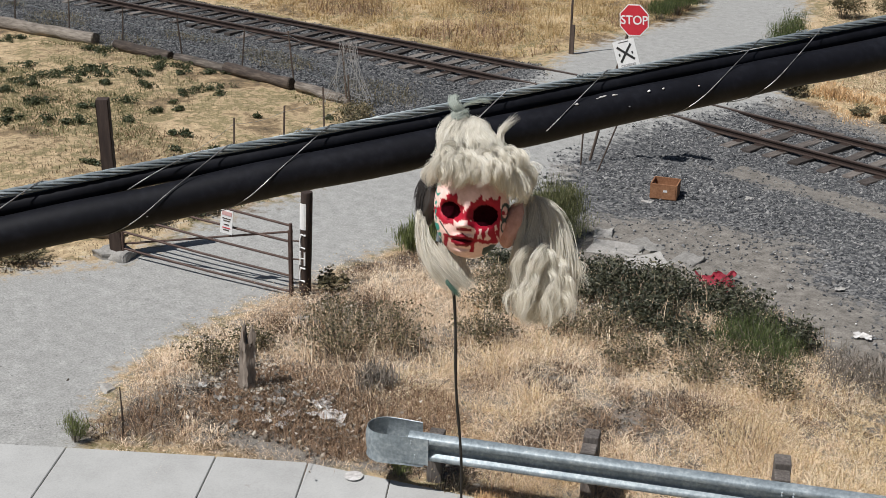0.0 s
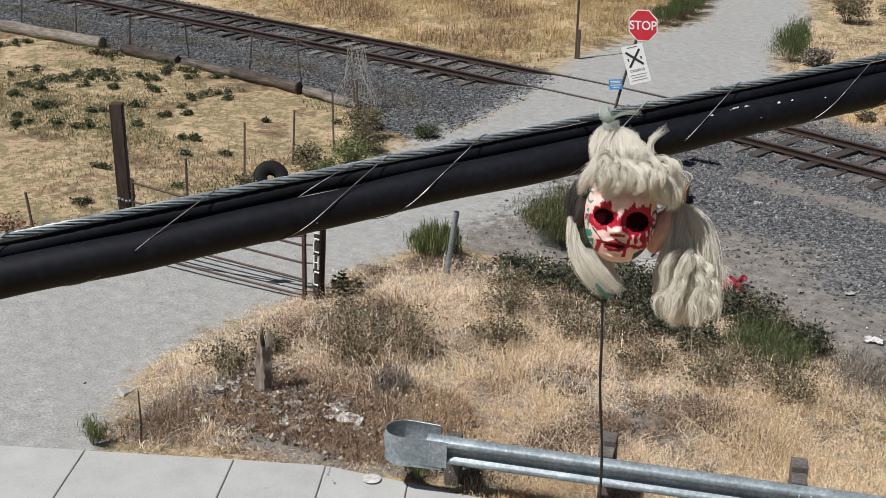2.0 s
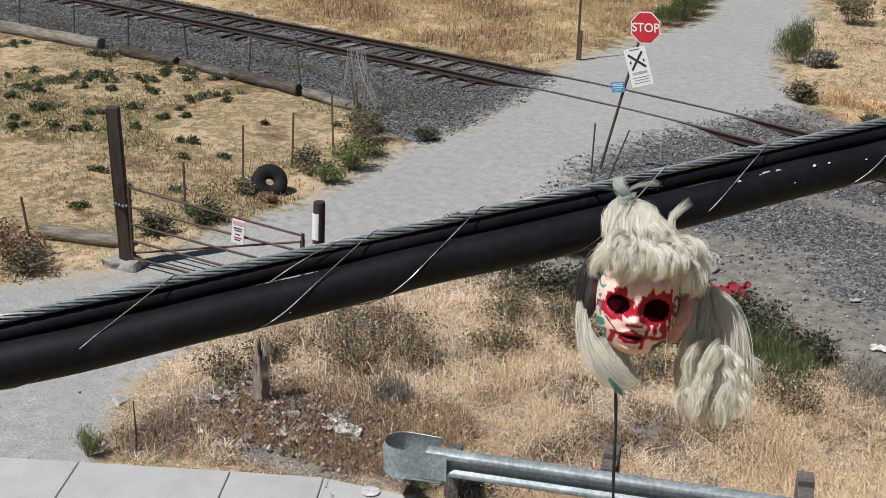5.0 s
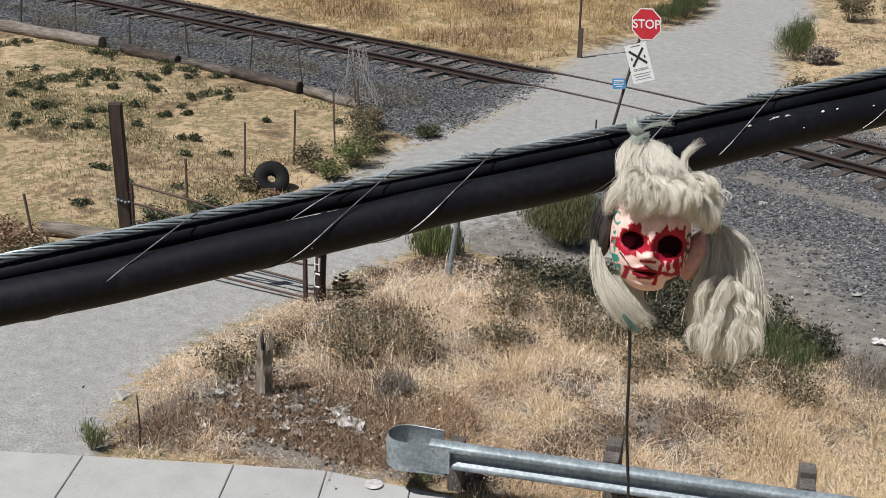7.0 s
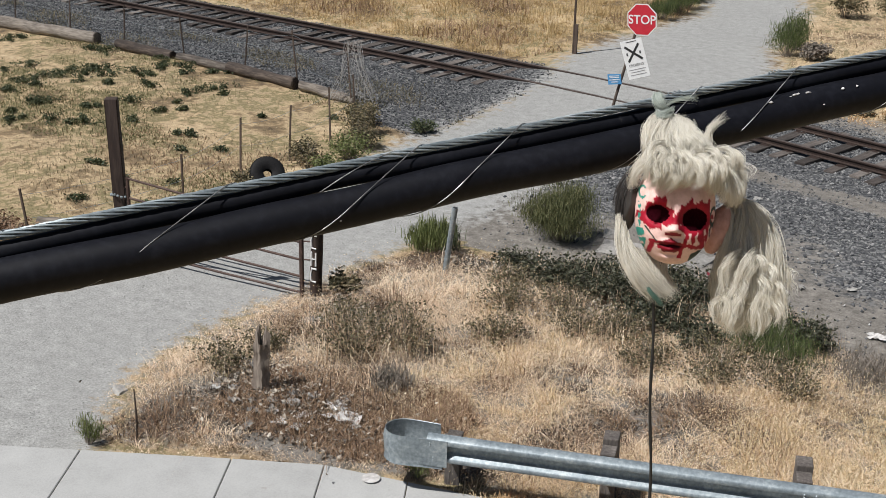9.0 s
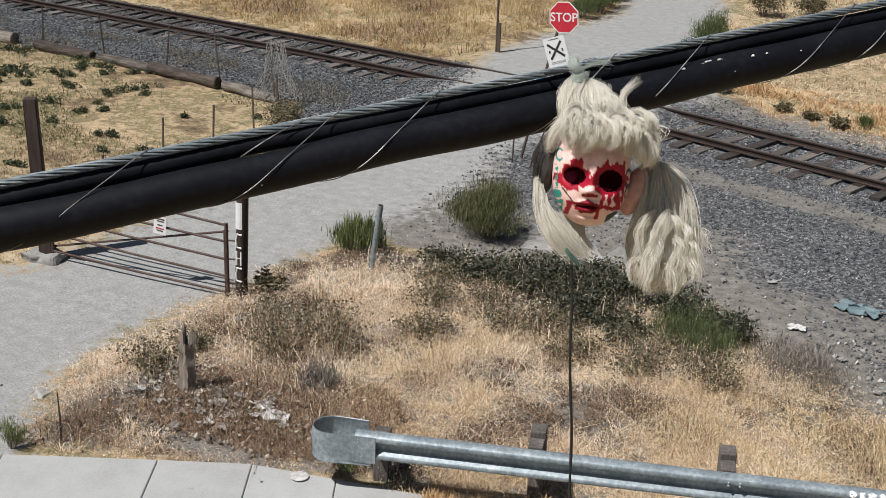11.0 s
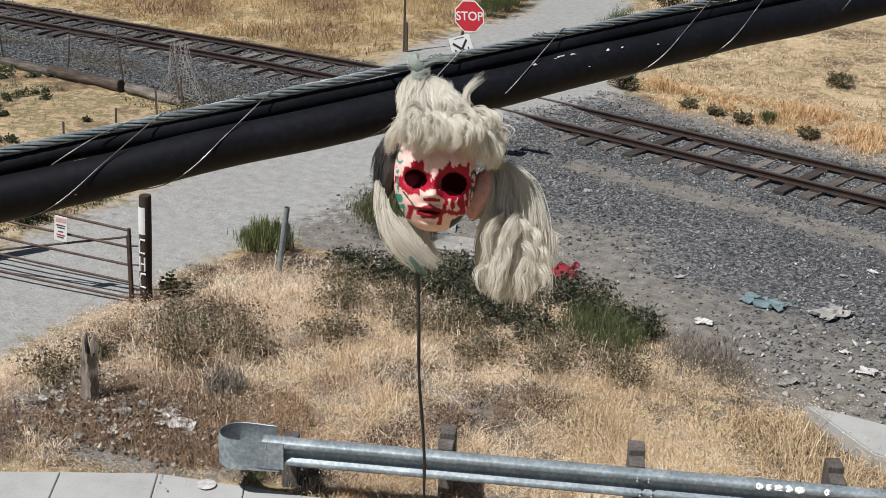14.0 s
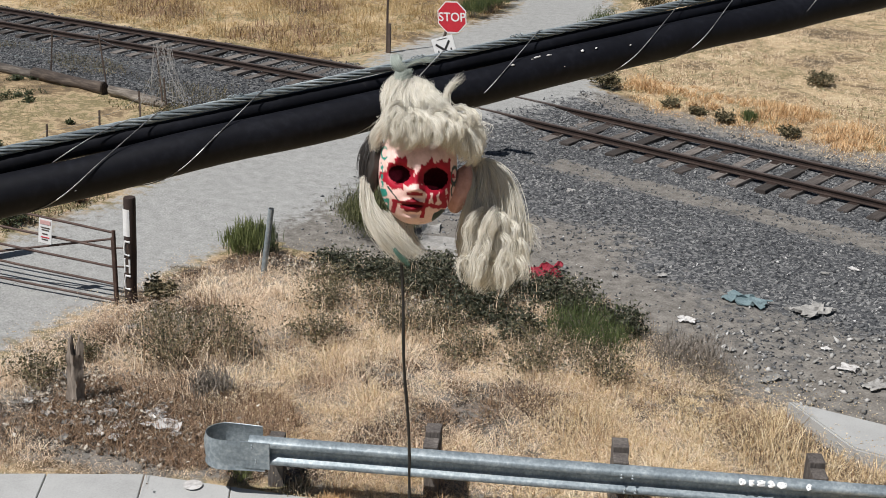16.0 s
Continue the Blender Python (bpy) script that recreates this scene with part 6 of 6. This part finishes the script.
# curled flakes of straw and dead leaf that break up the mat
q = scatter(14000, MOUND, lambda x, y: clear(x, y) & (blend(x, y) > -0.6))
p = rooted(q)
p[:, 2] += rng.uniform(0.02, 0.20, len(p)) * np.clip(reach(q[:, 0], q[:, 1], MOUND) / 0.6, 0.2, 1)
stuff("straw_flakes", leaves(p, rng.uniform(0.012, 0.034, len(p)), 0.7), LEAF, M_STRAW, "curled flakes of dry straw and leaf on the mound", "grass")
q = np.concatenate([rng.normal(0, 1, (n, 2)) * r + c for c, r, n in (((-7.2, 16.7), (0.42, 0.22), 1300), ((-8.45, 14.35), (0.30, 0.25), 700), ((-6.3, 15.7), (0.3, 0.2), 450), ((-5.4, 16.0), (0.35, 0.2), 450), ((-3.0, 14.9), (0.5, 0.15), 800), ((-7.5, 11.8), (0.6, 0.35), 1100), ((-8.3, 12.2), (0.3, 0.3), 500))])
stuff("dead_leaves", leaves(rooted(q, 0.03) + rng.uniform(0, 1, (len(q), 1)) * (0, 0, 0.14), rng.uniform(0.02, 0.07, len(q)), 0.6), LEAF, M_DRYLEAF, "pale grey dead leaves lying in drifts", "leaves")
q = scatter(260, [(-8.6, 11.15), (-8.5, 12.5), (-6.6, 12.4), (-6.2, 11.5), (-6.8, 11.2)])
stuff("small_rubble", stones(rooted(q, 0.03), rng.uniform(0.03, 0.12, len(q))), STONE, M_DRYLEAF, "small stones and broken scraps round the stump", "rubble")

q = scatter(340, [(-1.8, 16.2), (-0.6, 15.35), (0.6, 14.95), (2.2, 14.7), (2.2, 17.4), (0.2, 18.2), (-1.2, 17.6)])
stuff("pale_rubble", stones(rooted(q, 0.01), rng.uniform(0.03, 0.15, len(q)) * rng.choice([0.6, 1, 1], len(q))), STONE, M_RUBBLE, "pale broken stone scraps strewn over the dust", "rubble")

# seed heads of the oats, small pale husks
q = np.concatenate([scatter(15000, OATS, lambda x, y: ~slab_spot(x, y)), scatter(13000, MOUND, clear), scatter(2500, VERGE)])
p = rooted(q)
p[:, 2] += rng.uniform(0.08, 0.42, len(p)) * np.where(np.arange(len(p)) < 15000, 1.15, 0.7)
stuff("seed_husks", leaves(p, rng.uniform(0.010, 0.026, len(p)), 0.9), LEAF, M_OAT, "pale dry seed husks on the grass", "grass")

# field on the near side of the railway
field_wave = lambda x, y: np.sin(x * 0.55 + 1.2 * np.sin(y * 0.8)) + np.sin(y * 1.15 + 0.5 * x) + 0.7 * np.sin(x * 1.9 + 2.0 * np.sin(y * 1.6)) * np.sin(y * 2.3)
q = scatter(30000, FIELD, lambda x, y: (x > -27) & off_road(x, y) & (field_wave(x, y) < 0.5))
h = 0.7 * (0.04 + 0.09 * patchy(q, 0.9, 1.0)) * rng.uniform(0.5, 1.3, len(q))
turf("field_stubble", q, h, rng.uniform(0.008, 0.016, len(q)), M_STUBBLE, "short dry stubble of the field", 1.0)
q = scatter(20000, FIELD, lambda x, y: (x > -27) & off_road(x, y) & (field_wave(x, y) + rng.normal(0, 0.25, x.shape) > 0.55))
turf("olive_grass", q, rng.uniform(0.05, 0.12, len(q)), rng.uniform(0.012, 0.022, len(q)), M_OLIVE, "thin olive green grass patches in the dry field", 1.6)
q = scatter(7000, FIELD, lambda x, y: (x > -27) & off_road(x, y) & (y < 21.5) & (field_wave(x + 3.1, y - 1.7) + rng.normal(0, 0.35, x.shape) > 0.8))
turf("withered_field_weeds", q, rng.uniform(0.04, 0.16, len(q)), rng.uniform(0.008, 0.016, len(q)), M_RUST, "short brown withered weeds in the dry field", 1.1)
centres = np.concatenate([scatter(84, FIELD, lambda x, y: (x > -26) & (x < -16.6) & (y > 15.5) & (np.sin(x * 0.9) + np.sin(y * 1.3 + x * 0.4) > -0.2)), scatter(26, FIELD, lambda x, y: (x > -26) & (x < -16.4) & (y > 21.5)), scatter(14, FIELD, lambda x, y: (x > -18) & (x < -13.6) & (y > 15))])
for k, (x, y) in enumerate(centres):
    r = float(rng.choice([0.05, 0.08, 0.12, 0.22]) * rng.uniform(0.8, 1.3))
    arms = rng.integers(3, 7)
    p = []
    for _ in range(arms):
        a, reach_out = rng.uniform(0, 2 * np.pi), r * rng.uniform(0.5, 1.9)
        n = int(30 + 150 * r)
        u = rng.uniform(0.05, 1, n)
        p.append(np.stack([x + u * reach_out * np.cos(a) * 1.25 + rng.normal(0, 0.035, n), y + u * reach_out * np.sin(a) + rng.normal(0, 0.035, n), rng.uniform(0.0, 0.16, n) * (1.1 - 0.6 * u) * (0.5 + r * 2)], 1))
    p = np.concatenate(p)
    p[:, 2] += ground_z(p[:, 0], p[:, 1]) + 0.015
    weed = empty("green_weed", Matrix.Identity(4), "low dark green weed in the dry field", "weed", "green weeds in the field")
    stuff("foliage", leaves(p, rng.uniform(0.025, 0.07, len(p)), 0.9), LEAF, M_WEED, "", "", weed)

# fields beyond the railway
BEYOND_L = [(-30, 34.2), (-24.2, 33.0), (-19.6, 31.8), (-16.1, 30.9), (-12.9, 30.3), (-12.0, 31.2), (-11.2, 35.2), (-10.6, 37.5), (-11.3, 41), (-12.2, 46), (-30, 46)]
BEYOND_R = [(-6.9, 46), (-7.2, 40), (-7.0, 34.6), (-6.3, 32.0), (-5.0, 29.6), (-3.0, 28.0), (0.5, 26.6), (6, 24.4), (8, 24), (8, 46)]
for poly, n, mat in ((BEYOND_L, 52000, M_GOLD), (BEYOND_R, 46000, M_PALE)):
    tufts("far_dry_grass", poly, n // (30 if mat is M_GOLD else 60), 30, (0.12, 0.42) if mat is M_GOLD else (0.05, 0.15), (0.010, 0.018), mat, "golden dry grass field beyond the railway", 1.1, 0.7, None, 0.16)
    q = scatter(n // 2 if mat is M_GOLD else n, poly)
    turf("far_straw_mat", q, rng.uniform(0.05, 0.14, len(q)) * (1 if mat is M_GOLD else 0.6), rng.uniform(0.012, 0.022, len(q)), mat, "flattened dry straw in the far field", 2.2, 0.95)
    q = scatter(n // (5 if mat is M_GOLD else 16), poly, lambda x, y: np.sin(x * 1.1 + 2 * np.sin(y * 0.9)) + np.sin(y * 1.7 + x * 0.6) > 0.5)
    turf("far_brown_weeds", q, rng.uniform(0.12, 0.4, len(q)) * (1 if mat is M_GOLD else 0.5), rng.uniform(0.012, 0.024, len(q)), M_RUST, "brown dry weeds in the far field", 1.0)

# sparse lineside weeds
q = scatter(4600, LINESIDE, lambda x, y: (x > -28) & (track_offset(x, y) < -1.8) & (np.sin(x * 1.7) + np.sin(y * 2.1 + x) + rng.normal(0, 0.4, x.shape) > 0.5))
turf("lineside_weeds", q, rng.uniform(0.04, 0.18, len(q)), rng.uniform(0.006, 0.012, len(q)), M_SCRUB, "sparse dry weeds along the railway fence", 0.9)

# low russet clumps at the foot of the far field
tufts("far_russet_clumps", [(-5.6, 29.9), (-3.4, 28.5), (0.5, 27.1), (6, 24.9), (6, 27.0), (0.5, 29.3), (-3.0, 30.6), (-5.4, 31.6)], 230, 60, (0.12, 0.42), (0.010, 0.02), M_ORANGE, "low golden brown weed clumps along the far field edge", 1.0, 0.6, None, 0.14)

# shrubs
bush("broom_shrub", (-7.1, 18.75), 0.66, 0.80, 15000, M_BROOM, 0.10, "dense green broom shrub at the road edge", "shrub", 60, 0.55)
bush("green_clump", (-8.6, 17.2), 0.40, 0.36, 1900, M_GREEN, 0.19, "tall green grassy weed clump beside the road", "weed", 50, 0.45)
bush("green_clump", (-8.3, 17.25), 0.28, 0.42, 500, M_WEED, 0.18, "tall green grassy weed clump beside the road", "weed", 30, 0.45)
bush("green_shrub", (-3.15, 15.95), 0.60, 0.42, 3600, M_LUSH, 0.09, "bright green shrub among dry weeds", "shrub", 70, 0.5)
bush("green_shrub", (-2.75, 15.6), 0.42, 0.36, 2200, M_LUSH, 0.08, "bright green shrub among dry weeds", "shrub", 50, 0.5)
bush("twig_heap", (-1.8, 15.75), 0.72, 0.26, 3000, M_TWIG, 0.12, "grey leafless heap of dead twigs", "brushwood", 120, 1.0)
bush("twig_heap", (-6.85, 12.7), 0.32, 0.26, 520, M_TWIG, 0.16, "grey leafless heap of dead twigs", "brushwood", 60, 1.0)
for x, y, r, h in ((-7.0, 17.0, 0.45, 0.3), (-6.3, 16.75, 0.6, 0.42), (-5.6, 16.6, 0.65, 0.46), (-5.0, 17.1, 0.6, 0.42), (-4.4, 16.7, 0.7, 0.46), (-3.8, 17.1, 0.55, 0.40), (-3.3, 16.6, 0.5, 0.42), (-5.6, 17.35, 0.5, 0.32), (-4.7, 16.0, 0.5, 0.38), (-2.7, 16.5, 0.45, 0.34), (-4.0, 15.8, 0.45, 0.35)):
    tagged(bush("bramble", (x, y), r, h, int(3600 * r), M_BRAMBLE, 0.056, "low sprawling bramble with small dark leaves", "bramble", 40, 0.0, int(160 * r)), group="brambles on the mound")
for x, y, r, h in ((-7.75, 13.35, 0.55, 0.62), (-7.2, 13.8, 0.55, 0.6), (-8.15, 13.9, 0.4, 0.5), (-8.75, 13.0, 0.36, 0.3), (-6.3, 14.6, 0.45, 0.42), (-5.3, 15.4, 0.5, 0.42), (-6.6, 15.6, 0.45, 0.4), (-3.5, 14.8, 0.5, 0.42), (-4.4, 14.9, 0.45, 0.36), (-2.6, 14.7, 0.4, 0.42), (-8.9, 12.2, 0.45, 0.32), (-4.9, 15.5, 0.5, 0.4), (-3.6, 15.4, 0.5, 0.38), (-5.9, 15.9, 0.5, 0.38), (-2.9, 15.1, 0.4, 0.34), (-6.9, 16.3, 0.45, 0.34)):
    tagged(bush("dry_shrub", (x, y), r, h, int(2100 * r), M_SCRUB, 0.042, "half-dry olive brown weed bush in the straw", "shrub", 45, 0.0, int(420 * r)), group="weed bushes on the mound")
for x, y, r, h, m in ((-11.95, 20.6, 0.45, 0.5, M_GREEN), (-12.15, 21.4, 0.4, 0.55, M_SCRUB), (-12.5, 20.0, 0.4, 0.45, M_SCRUB), (-12.6, 22.2, 0.45, 0.6, M_SCRUB), (-11.9, 19.7, 0.3, 0.35, M_GREEN), (-13.0, 22.9, 0.4, 0.5, M_SCRUB), (-11.6, 22.9, 0.3, 0.25, M_WEED), (-13.6, 13.9, 0.5, 0.4, M_SCRUB), (-14.2, 14.4, 0.5, 0.35, M_RUST), (-13.0, 16.1, 0.35, 0.4, M_WEED), (-12.55, 16.9, 0.35, 0.35, M_WEED), (-12.25, 18.3, 0.2, 0.16, M_RUST), (-12.75, 18.5, 0.3, 0.25, M_SCRUB), (-14.9, 14.6, 0.5, 0.3, M_RUST), (-14.8, 13.7, 0.5, 0.4, M_SCRUB)):
    tagged(bush("fence_weed", (x, y), r, h, int(2400 * r), m, 0.055, "ragged weed bush along the old fence", "shrub", 40), group="weed bushes along the fence")
for x, y, r, h, m in ((-10.95, 36.3, 0.45, 0.6, M_LUSH), (-10.75, 37.3, 0.5, 0.7, M_LUSH), (-10.75, 38.3, 0.5, 0.75, M_LUSH), (-11.0, 39.4, 0.55, 0.8, M_LUSH), (-11.2, 40.6, 0.55, 0.8, M_LUSH), (-11.5, 41.8, 0.6, 0.8, M_LUSH), (-6.85, 33.7, 0.52, 0.85, M_LUSH), (-6.8, 34.5, 0.55, 0.9, M_LUSH), (-6.15, 33.6, 0.4, 0.4, M_TWIG), (-5.85, 29.9, 0.4, 0.4, M_SCRUB), (-6.5, 39.5, 0.6, 0.9, M_SCRUB), (-3.5, 28.9, 0.2, 0.16, M_SCRUB), (-2.9, 28.5, 0.26, 0.22, M_SCRUB), (-2.4, 28.6, 0.2, 0.2, M_LUSH), (-1.5, 28.0, 0.26, 0.2, M_SCRUB), (-4.2, 29.3, 0.2, 0.2, M_SCRUB), (-1.2, 32.5, 0.4, 0.3, M_SCRUB), (-5.2, 40.0, 0.6, 0.8, M_SCRUB)):
    tagged(bush("roadside_shrub", (x, y), r, h, int((2600 if m is M_SCRUB else 6500) * r), m, 0.07 if m in (M_SCRUB, M_TWIG) else 0.11, "green weedy shrub at the road edge" if m not in (M_SCRUB, M_TWIG) else "half-dry brown shrub at the field edge", "shrub", 30, 0.0 if m in (M_SCRUB, M_TWIG) else 0.35), group="shrubs along the road")
bush("kerb_weed", (-9.28, 10.2), 0.2, 0.3, 600, M_GREEN, 0.09, "small green weed at the pavement edge", "weed", 16, 0.6)
bush("kerb_weed", (-5.75, 11.25), 0.16, 0.2, 260, M_GREEN, 0.09, "small green weed beside the guardrail end", "weed", 14, 0.6)
bush("post_weed", (-8.82, 14.98), 0.24, 0.32, 600, M_SCRUB, 0.07, "dark weeds round the foot of the post", "weed", 30)
